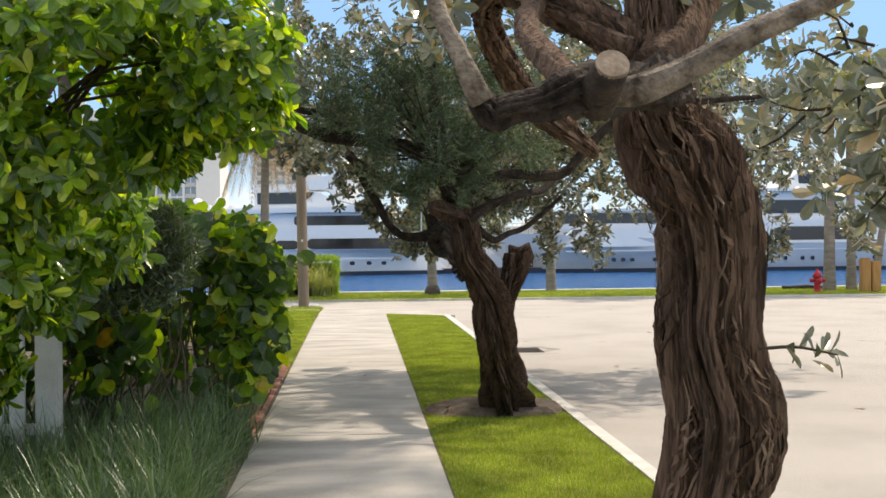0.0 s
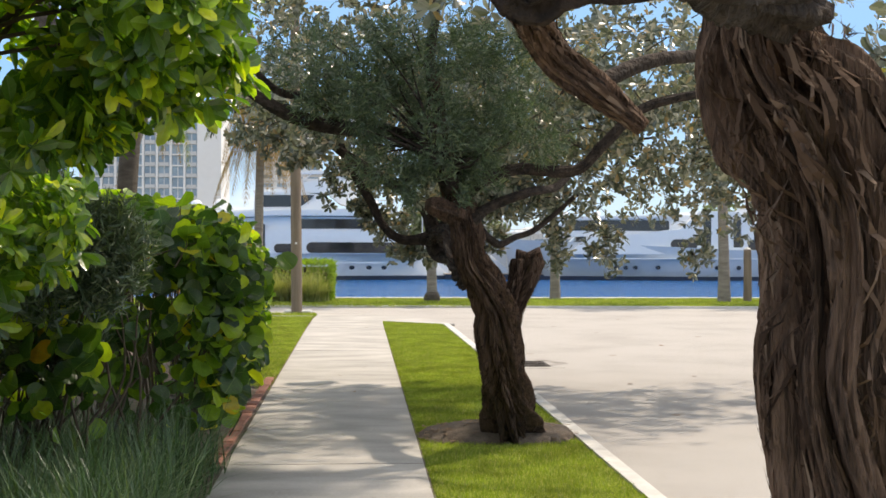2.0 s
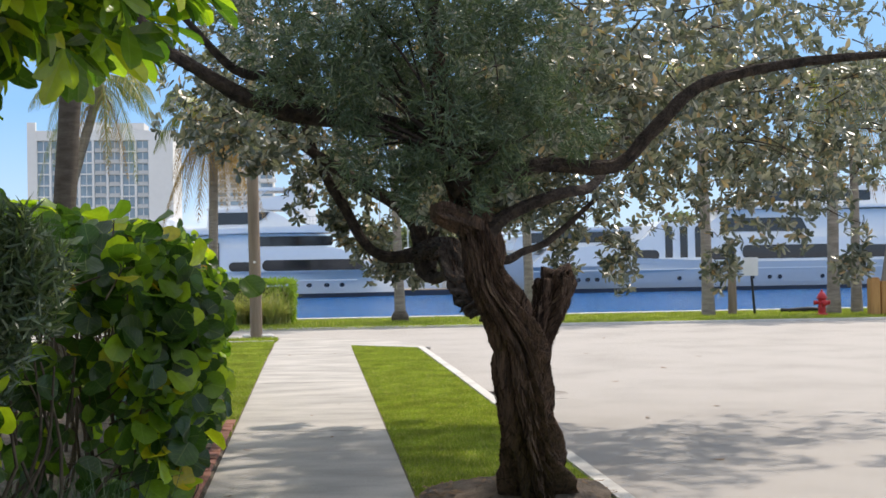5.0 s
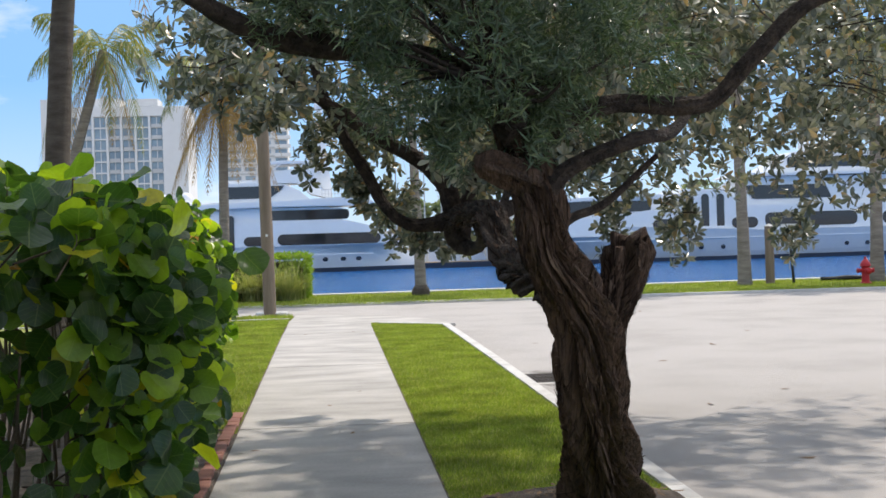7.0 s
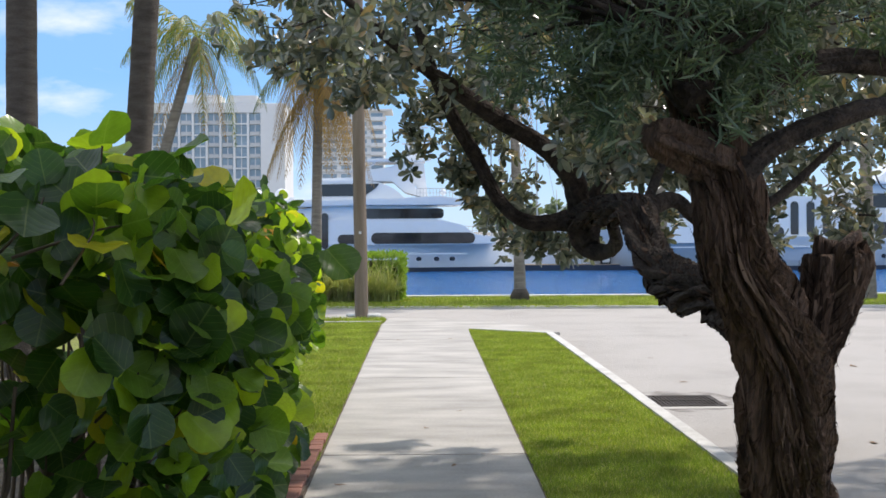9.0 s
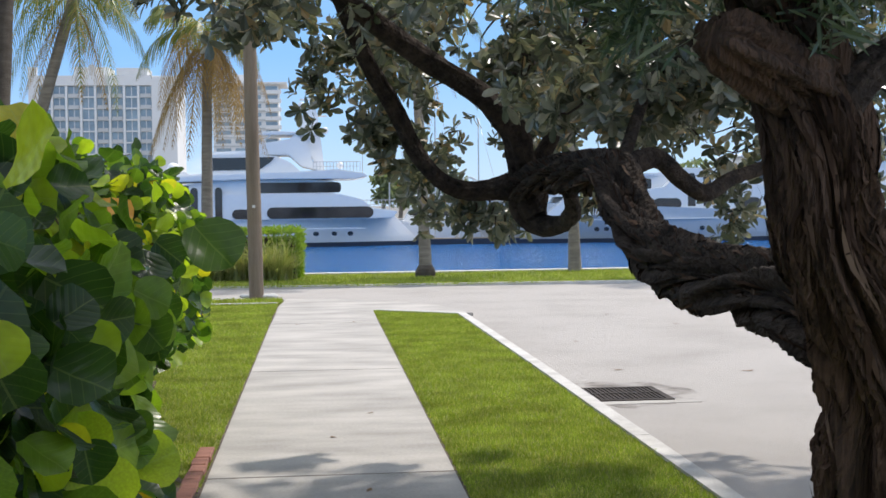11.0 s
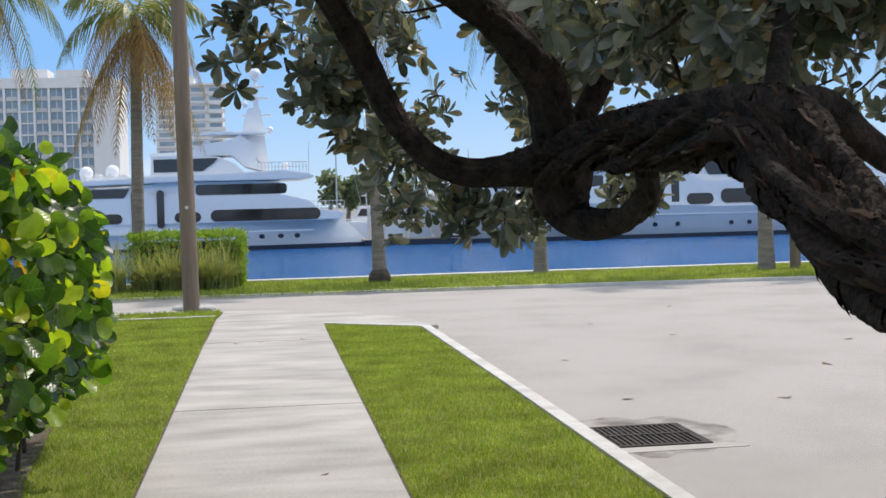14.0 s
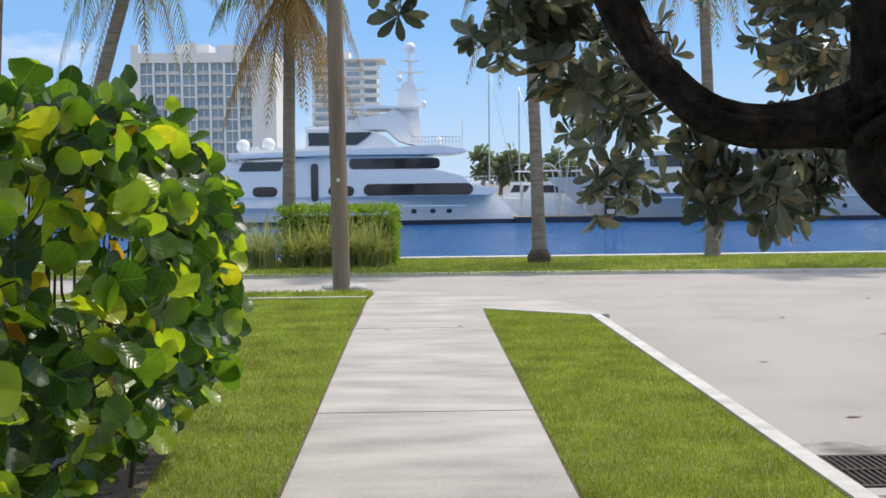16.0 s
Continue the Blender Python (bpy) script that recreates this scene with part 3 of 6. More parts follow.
def tree_ring():
    """Bare soil heaped round the second tree, uneven at its rim."""
    v = [(1.5, 9.45, 0.13)]
    rings, seg = 7, 40
    for q in range(1, rings + 1):
        for k in range(seg):
            a, e = 2 * math.pi * k / seg, q / rings
            w = 1 + 0.2 * noise.noise(Vector((math.cos(a) * 2, math.sin(a) * 2, 3)))
            x = min(2.13, max(0.775, 1.5 + 0.8 * w * e * math.cos(a)))
            y = 9.45 + 0.52 * w * e * math.sin(a)
            v.append((x, y, 0.12 * (1 - e * e) + 0.012 - 0.03 * (q == rings) + 0.025 * (1 - e) * noise.noise(Vector((x * 7, y * 7, 0)))))
    tri = [(0, 1 + k, 1 + (k + 1) % seg) for k in range(seg)]
    for q in range(rings - 1):
        for k in range(seg):
            a, b = 1 + q * seg + k, 1 + q * seg + (k + 1) % seg
            tri += [(a, a + seg, b + seg), (a, b + seg, b)]
    return tagged(solid("tree_pit", v, tri, SOIL, smooth=True, kind="structure"), "heaped bare leaf-strewn soil round a tree trunk", "soil")


tree_ring()


def grass(name, outline_boxes, density, height, keep=None, label="", spread=1.0):
    """Lawn blades, joined into one object of stuff."""
    ps = []
    for x0, x1, y0, y1, d in outline_boxes:
        n = int((x1 - x0) * (y1 - y0) * density * d)
        ps.append(np.c_[rng.uniform(x0, x1, n), rng.uniform(y0, y1, n), np.zeros(n)])
    p = np.vstack(ps)
    if keep is not None:
        p = p[keep(p[:, 0], p[:, 1])]
    n = len(p)
    p[:, 2] = -0.01
    ahead = np.c_[rng.normal(scale=0.45 * spread, size=(n, 2)), np.ones(n)]
    size = height * rng.uniform(0.6, 1.25, n)
    ob = scatter(name, SPEAR, p, ahead, rng.normal(size=(n, 3)), size, BLADE, kind="stuff")
    return tagged(ob, label, "grass")


def edge_x(y):
    return np.interp(y, [-30, 4, 14, 19, 24.0, 24.9], [2.215, 2.22, 2.13, 2.08, 2.0, 0.80])


grass("verge_grass", [(0.772, 2.2, 4.5, 9.0, 1.4), (0.772, 2.2, 9.0, 16.0, 1.1), (0.772, 2.2, 16.0, 25.0, 0.9)], 6500, 0.036,
      lambda x, y: (x < edge_x(y) - 0.03 + 0.02 * np.sin(y * 9.0) * np.sin(y * 23.0)) & (y < 24.9) & (((x - 1.5) / 0.8) ** 2 + ((y - 9.45) / 0.52) ** 2 > 0.86), "short bright green lawn grass of the verge")
grass("side_lawn_grass", [(-4.5, -0.765, 12.6, 26.7, 1.0)], 4600, 0.038,
      lambda x, y: ((y > 18.2) | (x > np.interp(y, [12.6, 13.6, 15.5, 17.4, 18.1], [-0.8, -1.2, -1.5, -1.65, -2.6]))), "mown lawn grass beside the pavement")
grass("far_lawn_grass", [(-8, 18, 31.0, 35.2, 1.0), (-6, -0.72, 26.86, 27.7, 2.0)], 700, 0.07, None, "short grass beside the sea wall")


# ---- loose litter ----
def dry_leaf(x, y, z, turn, size):
    v, f = OVAL
    c, s = math.cos(turn), math.sin(turn)
    w = np.array([(size * (c * a - s * b), size * (s * a + c * b), size * 0.8 * abs(e) + 0.004) for a, b, e in v])
    ob = solid("fallen_leaf", w, f, DRY_LEAF)
    ob.location = (x, y, z)
    return tagged(ob, "curled brown dry leaf lying on the ground", "leaf", "fallen leaves")


for x, y in ((3.6, 13.8), (4.1, 17.5), (5.4, 19.2), (4.6, 14.6), (6.6, 21.2), (3.1, 20.4), (7.4, 12.6), (5.1, 9.4), (4.3, 24.0), (3.4, 11.0), (8.4, 17.0), (6.0, 26.0), (4.9, 22.3), (3.0, 17.8), (7.0, 15.0)):
    dry_leaf(x, y, ROAD_Z, rng.uniform(0, 6.2), rng.uniform(0.09, 0.15))
for x, y in ((-0.5, 12.0), (0.3, 15.3), (-0.1, 22.9), (0.45, 23.0), (0.05, 14.3), (-0.33, 22.8), (-0.62, 9.8), (0.2, 12.6)):
    dry_leaf(x, y, 0.0, rng.uniform(0, 6.2), rng.uniform(0.05, 0.09))
for k in range(150):
    a, r = rng.uniform(0, 6.28), math.sqrt(rng.random())
    dry_leaf(float(np.clip(1.5 + 0.8 * r * math.cos(a), 0.8, 2.12)), 9.45 + 0.52 * r * math.sin(a), 0.12 * (1 - r * r) + 0.015, rng.uniform(0, 6.2), rng.uniform(0.05, 0.09))
for k in range(50):
    y = rng.uniform(12.8, 17.6)
    dry_leaf(float(np.interp(y, [12.8, 17.6], [-1.0, -1.75])) - rng.uniform(0.02, 0.6), y, 0.012, rng.uniform(0, 6.2), rng.uniform(0.06, 0.14))


def drain():
    d = empty("drain_grate", 2.55, 16.3, ROAD_Z, "rusty dark iron drain grate sunk beside the kerb", "drain")
    x0, x1, y0, y1, z = 2.27, 2.95, 15.85, 16.6, ROAD_Z
    boxes("frame", IRON, d, (x0, x1, y0, y0 + 0.04, z - 0.02, z + 0.012), (x0, x1, y1 - 0.04, y1, z - 0.02, z + 0.012), (x0, x0 + 0.04, y0 + 0.04, y1 - 0.04, z - 0.02, z + 0.012), (x1 - 0.04, x1, y0 + 0.04, y1 - 0.04, z - 0.02, z + 0.012))
    boxes("pit", IRON, d, (x0 + 0.04, x1 - 0.04, y0 + 0.04, y1 - 0.04, z - 0.01, z + 0.002))
    for k in range(15):
        x = x0 + 0.055 + k * 0.0405
        boxes("bar", IRON, d, (x, x + 0.018, y0 + 0.04, y1 - 0.04, z + 0.002, z + 0.012))
    boxes("crossbar", IRON, d, (x0 + 0.04, x1 - 0.04, 0.5 * (y0 + y1) - 0.02, 0.5 * (y0 + y1) + 0.02, z + 0.0125, z + 0.016))
    tagged(slab("drain_collar", CONCRETE, [(2.3, 15.68), (3.15, 15.7), (3.05, 15.84), (2.3, 15.84)], ROAD_Z - 0.05, ROAD_Z + 0.004, kind="structure"), "concrete patch beside the drain", "road patch")


drain()


def dirt_film():
    """Dark grit washed towards the drain, thinning out at its uneven rim."""
    m = DIRT
    v, tri, seg, rings = [(2.62, 16.3, ROAD_Z + 0.005)], [], 40, 6
    for q in range(1, rings + 1):
        for k in range(seg):
            a, e = 2 * math.pi * k / seg, q / rings
            w = 1 + 0.4 * noise.noise(Vector((math.cos(a) * 2.2, math.sin(a) * 2.2, 8)))
            x = max(2.29, 2.62 + 0.62 * w * e * math.cos(a))
            v.append((x, 16.3 + 0.72 * w * e * math.sin(a), ROAD_Z + 0.005 - 0.004 * e))
    tri += [(0, 1 + k, 1 + (k + 1) % seg) for k in range(seg)]
    for q in range(rings - 1):
        for k in range(seg):
            a, b = 1 + q * seg + k, 1 + q * seg + (k + 1) % seg
            tri += [(a, a + seg, b + seg), (a, b + seg, b)]
    return tagged(solid("dirt_patch", v, tri, m, smooth=True, kind="structure"), "dark grit and dirt washed up round the drain", "dirt")


dirt_film()

# brick edging between bed and pavement
edging = empty("brick_edging", -0.83, 11.0, 0, "row of worn red bricks edging the planting bed", "edging")
brick_bm = bmesh.new()
box(brick_bm, -0.05, 0.05, -0.098, 0.098, -0.05, 0.03)
bmesh.ops.bevel(brick_bm, geom=brick_bm.edges[:], offset=0.006, segments=1, affect="EDGES")
brick_mesh = bpy.data.meshes.new("brick")
brick_bm.to_mesh(brick_mesh)
brick_bm.free()
brick_mesh.materials.append(BRICK)
for k in range(30):
    b = new("brick", brick_mesh)
    b.parent = edging
    b.location = (0.0 + rng.uniform(-0.008, 0.008), -2.9 + 0.2 * k, rng.uniform(-0.008, 0.01))
    b.rotation_euler = (0, 0, rng.uniform(-0.05, 0.05))


# ---- the two old trees of the verge ----
def trunk_tree_one():
    t = empty("tree", 1.2, 1.0, 0, "old tree with a thick furrowed brown trunk and pale cut limbs", "tree", "verge trees")
    stem = [(1.243, 1.08, -0.1, 0.245), (1.222, 1.08, 0.3, 0.194), (1.212, 1.08, 0.678, 0.163), (1.226, 1.08, 0.882, 0.164), (1.268, 1.08, 1.036, 0.178), (1.286, 1.08, 1.168, 0.183), (1.254, 1.08, 1.301, 0.166), (1.231, 1.08, 1.444, 0.159), (1.249, 1.08, 1.597, 0.164), (1.245, 1.08, 1.75, 0.171), (1.214, 1.09, 1.863, 0.183), (1.171, 1.11, 1.975, 0.184), (1.115, 1.13, 2.077, 0.158), (1.105, 1.16, 2.21, 0.117), (1.12, 1.23, 2.5, 0.102), (1.069, 1.38, 3.3, 0.082)]
    form = dict(seg=180, step=0.013, ridge=0.62, twist=0.35, knots=5.5, lump=0.08, snug=True)
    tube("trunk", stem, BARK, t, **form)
    bark_strips(stem[2:], 2300, t, FLAKE, 0.007, (0.05, 0.22), **form)
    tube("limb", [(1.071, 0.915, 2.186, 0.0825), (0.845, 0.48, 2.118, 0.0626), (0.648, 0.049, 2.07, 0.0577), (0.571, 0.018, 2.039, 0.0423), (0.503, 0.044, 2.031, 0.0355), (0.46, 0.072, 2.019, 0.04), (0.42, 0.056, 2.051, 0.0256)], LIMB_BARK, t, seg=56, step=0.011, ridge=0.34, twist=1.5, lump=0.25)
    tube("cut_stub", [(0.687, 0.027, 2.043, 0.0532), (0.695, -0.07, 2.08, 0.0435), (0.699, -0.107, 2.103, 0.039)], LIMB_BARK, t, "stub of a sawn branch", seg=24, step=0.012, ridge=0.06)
    bm = bmesh.new()
    bmesh.ops.create_cone(bm, cap_ends=True, segments=24, radius1=0.039, radius2=0.037, depth=0.01, matrix=pose(0.699, -0.111, 2.105, 58, 2, 0))
    part("cut_face", bm, CUT_WOOD, t, "pale sawn face")
    tube("limb", [(0.428, 0.056, 2.043, 0.0288), (0.38, 0.04, 2.139, 0.0216), (0.318, 0.076, 2.29, 0.0178), (0.271, 0.136, 2.526, 0.0148)], PALE_BARK, t, "pale weathered branch", seg=20, step=0.02, ridge=0.3, twist=1.5, lump=0.25, knots=3.5)
    tube("limb", [(0.71, 0.088, 2.062, 0.0231), (0.779, 0.049, 2.066, 0.0347), (0.84, 0.026, 2.085, 0.0339), (0.917, 0.003, 2.124, 0.0293), (1.037, -0.031, 2.191, 0.0265), (1.183, -0.035, 2.252, 0.0237), (1.388, -0.08, 2.347, 0.0176)], PALE_BARK, t, "pale weathered branch", seg=24, step=0.02, ridge=0.34)
    course = [(1.05, 1.15, 2.3, 0.09), (0.72, 1.6, 2.62, 0.075), (0.66, 2.2, 2.6, 0.068), (0.86, 2.6, 2.36, 0.062), (1.04, 2.62, 2.2, 0.058), (1.19, 2.62, 2.08, 0.03)]
    form = dict(seg=72, step=0.014, ridge=0.55, twist=1.6, knots=4.0, lump=0.16, seed=6.0, snug=True)
    tube("limb", course, BARK, t, "broken-off drooping limb", **form)
    bark_strips(course, 600, t, FLAKE, 0.005, (0.05, 0.2), **form)
    tube("limb", [(1.02, 2.6, 2.22, 0.03), (1.25, 2.75, 2.33, 0.026), (1.6, 3.0, 2.42, 0.02), (2.2, 3.3, 2.75, 0.013)], LIMB_BARK, t, seg=14, step=0.04, ridge=0.12)
    tube("limb", [(0.694, 0.018, 2.039, 0.0308), (0.64, 0.316, 2.157, 0.0369), (0.644, 0.845, 2.351, 0.036), (0.78, 1.5, 2.6, 0.035), (0.8, 1.6, 2.9, 0.03)], BARK, t, seg=28, step=0.02, ridge=0.2, twist=2.0)
    tube("limb", [(1.1, 1.1, 2.25, 0.09), (1.3, 1.3, 2.55, 0.075), (1.6, 1.5, 3.0, 0.05)], BARK, t, seg=28, step=0.03, ridge=0.15)
    # sprout low on the trunk
    tube("sprout", [(1.36, 0.92, 1.38, 0.006), (1.45, 0.85, 1.39, 0.005), (1.56, 0.8, 1.37, 0.003)], STEM, t, seg=6, step=0.02)
    tips = np.array([(1.46, 0.84, 1.39), (1.52, 0.82, 1.38), (1.56, 0.8, 1.37)])
    pl, ah, no = whorls(tips, np.array([(0.9, -0.3, 0.1)] * 3), 5)
    scatter("sprout_foliage", OVAL, pl, ah, no, rng.uniform(0.06, 0.085, len(pl)), GREY_LEAF, t, kind="stuff")
    # leafy boughs above and to the right
    # blobs above z 4, out of view, are added to shade pavement and hedge
    blobs = [((1.95, 1.0, 2.05), (0.45, 0.5, 0.42), 60), ((2.3, 2.0, 2.25), (0.7, 0.8, 0.5), 90), ((0.75, 1.6, 2.75), (0.7, 0.7, 0.35), 60), ((1.5, 0.9, 2.6), (0.6, 0.5, 0.3), 40), ((3.4, 8.6, 6.4), (1.3, 1.8, 0.5), 420), ((1.7, 8.4, 6.45), (1.3, 1.6, 0.5), 640), ((2.6, 7.2, 4.6), (1.2, 1.8, 0.5), 320), ((0.8, 4.6, 3.05), (0.8, 0.9, 0.3), 90)]
    # four unseen limbs, added only to carry those shading blobs
    tube("limb", [(1.55, 1.45, 2.95, 0.06), (2.0, 1.9, 4.2, 0.055), (2.4, 2.8, 5.6, 0.045), (2.6, 3.6, 6.5, 0.03)], BARK, t, seg=20, step=0.06, ridge=0.15)
    tube("limb", [(2.25, 2.4, 5.1, 0.045), (2.5, 4.2, 6.0, 0.04), (2.0, 7.4, 6.5, 0.025)], BARK, t, seg=16, step=0.08, ridge=0.15)
    tube("limb", [(2.1, 2.1, 4.5, 0.045), (2.4, 4.5, 4.7, 0.04), (2.6, 7.0, 4.6, 0.02)], BARK, t, seg=16, step=0.08, ridge=0.15)
    tube("limb", [(2.35, 5.0, 6.2, 0.035), (2.9, 6.8, 6.4, 0.03), (3.4, 8.4, 6.4, 0.02)], BARK, t, seg=16, step=0.08, ridge=0.15)
    boughs(t, blobs, 0.088, 7)


def boughs(t, blobs, leaf, per, twig_root=None):
    """Twigs ending in rosettes of leaves, filling the given ellipsoids."""
    tips, outs, roots = [], [], []
    for c, r, n in blobs:
        p = in_blob(int(n * 1.12), c, r, shell=0.15, gap=-0.04, scale=1.9)
        tips.append(p)
        outs.append(unit(p - np.array(c)) * 0.7 + np.array([0, 0, 0.25]))
        roots.append(p + (np.array(c) + rng.normal(scale=0.1, size=p.shape) - p) * rng.uniform(0.25, 0.6, (len(p), 1)) + np.array([0, 0, 0.06]))
    tips, outs, roots = np.vstack(tips), np.vstack(outs), np.vstack(roots)
    pl, ah, no = whorls(tips, outs, per)
    scatter("foliage", OVAL, pl, ah, no, leaf * rng.uniform(0.7, 1.25, len(pl)), GREY_LEAF, t, "rosettes of leathery grey-green leaves", "stuff")
    pick = rng.permutation(len(tips))[: min(len(tips), 700)]
    tubes("twig_mass", [[(*roots[i], 0.007), (*(0.5 * (roots[i] + tips[i]) + rng.normal(scale=0.03, size=3)), 0.005), (*tips[i], 0.003)] for i in pick], LIMB_BARK, t, kind="stuff", seg=4, step=0.2)


def trunk_tree_two():
    t = empty("tree", 1.58, 9.25, 0, "gnarled twisted tree with stringy dark bark and a looped limb", "tree", "verge trees")
    stem = [(1.6, 9.22, -0.1, 0.29), (1.59, 9.18, 0.03, 0.25), (1.554, 9.02, 0.2, 0.226), (1.49, 8.844, 0.45, 0.2), (1.43, 8.67, 0.7, 0.19), (1.385, 8.58, 0.95, 0.188), (1.355, 8.505, 1.15, 0.168), (1.265, 8.42, 1.35, 0.14), (1.15, 8.31, 1.55, 0.127), (1.11, 8.26, 1.75, 0.13), (1.062, 8.31, 1.95, 0.125), (1.0, 8.33, 2.15, 0.1), (0.9, 8.35, 2.5, 0.08), (0.8, 8.4, 3.2, 0.045)]
    form = dict(seg=160, step=0.016, ridge=0.62, twist=1.0, knots=4.2, lump=0.1, seed=4.0, snug=True)
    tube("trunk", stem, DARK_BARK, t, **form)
    bark_strips(stem, 1500, t, DARK_FLAKE, 0.007, (0.06, 0.25), **form)
    # broken stub, spread like a cup with a hollow heart
    stub = [(1.44, 8.6, 0.95, 0.1), (1.49, 8.63, 1.12, 0.11), (1.55, 8.68, 1.28, 0.118), (1.605, 8.73, 1.42, 0.14), (1.635, 8.75, 1.54, 0.15), (1.635, 8.75, 1.58, 0.128), (1.625, 8.745, 1.565, 0.095), (1.615, 8.74, 1.5, 0.06), (1.61, 8.735, 1.46, 0.02)]
    form = dict(seg=96, step=0.014, ridge=0.6, twist=0.9, knots=4.0, lump=0.16, seed=9.0, snug=True)
    tube("limb_stub", stub, DARK_BARK, t, "hollow broken stub with stringy bark", **form)
    bark_strips(stub[:5], 420, t, DARK_FLAKE, 0.01, **form)
    tube("limb_stub", [(1.05, 8.27, 1.9, 0.1), (0.94, 8.2, 1.94, 0.085), (0.85, 8.14, 1.975, 0.08), (0.8, 8.1, 1.99, 0.07), (0.785, 8.09, 1.995, 0.04)], DARK_BARK, t, "dark rounded stub of a sawn limb", seg=56, step=0.016, ridge=0.4, twist=1.0, lump=0.12, seed=21.0, snug=True)
    # the great limb that sweeps away, rises and knots
    course = [(1.38, 8.58, 1.2, 0.125), (1.3, 8.9, 1.35, 0.11), (1.24, 9.45, 1.40, 0.10), (1.2, 9.85, 1.42, 0.098), (1.18, 10.2, 1.5, 0.095), (1.17, 10.42, 1.63, 0.092), (1.17, 10.62, 1.75, 0.088), (1.16, 11.2, 1.78, 0.083), (1.12, 11.9, 1.78, 0.08), (1.07, 12.35, 1.74, 0.078)]
    form = dict(seg=96, step=0.02, ridge=0.5, twist=1.8, knots=5.0, lump=0.14, seed=2.0)
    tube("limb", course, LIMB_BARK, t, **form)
    bark_strips(course, 700, t, DARK_FLAKE, 0.003, (0.05, 0.14), **form)
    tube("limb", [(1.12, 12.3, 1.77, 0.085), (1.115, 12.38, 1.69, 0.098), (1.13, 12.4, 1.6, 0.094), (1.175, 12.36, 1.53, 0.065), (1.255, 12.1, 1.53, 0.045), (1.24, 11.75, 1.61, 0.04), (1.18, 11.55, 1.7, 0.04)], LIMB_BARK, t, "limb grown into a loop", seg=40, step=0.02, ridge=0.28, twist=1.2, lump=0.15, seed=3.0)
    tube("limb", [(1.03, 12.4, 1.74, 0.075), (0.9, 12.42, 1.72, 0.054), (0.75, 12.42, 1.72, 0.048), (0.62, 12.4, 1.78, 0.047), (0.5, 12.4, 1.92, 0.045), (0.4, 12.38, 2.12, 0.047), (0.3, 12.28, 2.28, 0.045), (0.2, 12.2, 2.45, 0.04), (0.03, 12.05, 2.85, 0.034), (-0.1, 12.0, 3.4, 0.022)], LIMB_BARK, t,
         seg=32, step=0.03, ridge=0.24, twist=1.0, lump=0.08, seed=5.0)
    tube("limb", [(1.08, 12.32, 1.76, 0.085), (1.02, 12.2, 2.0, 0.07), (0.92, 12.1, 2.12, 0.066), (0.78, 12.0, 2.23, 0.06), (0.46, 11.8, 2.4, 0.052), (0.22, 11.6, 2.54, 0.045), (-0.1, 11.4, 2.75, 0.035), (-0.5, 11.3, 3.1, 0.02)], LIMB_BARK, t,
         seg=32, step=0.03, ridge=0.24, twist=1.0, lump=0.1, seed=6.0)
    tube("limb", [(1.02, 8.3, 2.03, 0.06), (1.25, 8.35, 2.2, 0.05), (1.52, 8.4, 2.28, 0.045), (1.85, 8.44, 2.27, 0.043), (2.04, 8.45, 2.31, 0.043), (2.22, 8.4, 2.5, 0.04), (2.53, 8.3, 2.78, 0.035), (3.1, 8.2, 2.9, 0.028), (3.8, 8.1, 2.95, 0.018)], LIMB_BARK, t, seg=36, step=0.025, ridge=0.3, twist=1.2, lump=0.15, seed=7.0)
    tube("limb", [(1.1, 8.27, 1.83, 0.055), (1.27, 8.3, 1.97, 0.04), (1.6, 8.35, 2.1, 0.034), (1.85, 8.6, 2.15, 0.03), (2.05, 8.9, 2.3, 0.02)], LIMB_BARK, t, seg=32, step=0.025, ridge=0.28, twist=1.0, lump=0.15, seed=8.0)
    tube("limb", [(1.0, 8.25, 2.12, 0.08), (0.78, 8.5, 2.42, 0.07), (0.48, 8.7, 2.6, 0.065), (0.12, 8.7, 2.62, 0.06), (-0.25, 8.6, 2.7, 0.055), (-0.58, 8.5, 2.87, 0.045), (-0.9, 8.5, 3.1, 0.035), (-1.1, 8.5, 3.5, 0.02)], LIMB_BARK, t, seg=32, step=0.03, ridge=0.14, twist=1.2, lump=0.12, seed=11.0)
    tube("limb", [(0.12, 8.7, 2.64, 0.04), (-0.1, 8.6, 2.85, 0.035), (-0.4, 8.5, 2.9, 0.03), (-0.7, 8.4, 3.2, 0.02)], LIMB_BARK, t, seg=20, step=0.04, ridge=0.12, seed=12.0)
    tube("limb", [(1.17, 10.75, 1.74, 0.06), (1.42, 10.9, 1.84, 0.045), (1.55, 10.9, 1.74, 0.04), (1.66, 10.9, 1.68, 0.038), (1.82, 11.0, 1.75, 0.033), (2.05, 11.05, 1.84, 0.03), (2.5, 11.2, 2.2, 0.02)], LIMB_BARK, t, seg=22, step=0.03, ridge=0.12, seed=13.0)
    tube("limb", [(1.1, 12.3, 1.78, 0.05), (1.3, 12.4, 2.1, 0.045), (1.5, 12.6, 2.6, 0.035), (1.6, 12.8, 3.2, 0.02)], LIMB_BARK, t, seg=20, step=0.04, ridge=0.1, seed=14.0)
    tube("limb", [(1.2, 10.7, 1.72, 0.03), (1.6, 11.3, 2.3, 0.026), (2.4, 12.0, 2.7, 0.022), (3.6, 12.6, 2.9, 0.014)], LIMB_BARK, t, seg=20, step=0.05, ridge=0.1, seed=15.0)
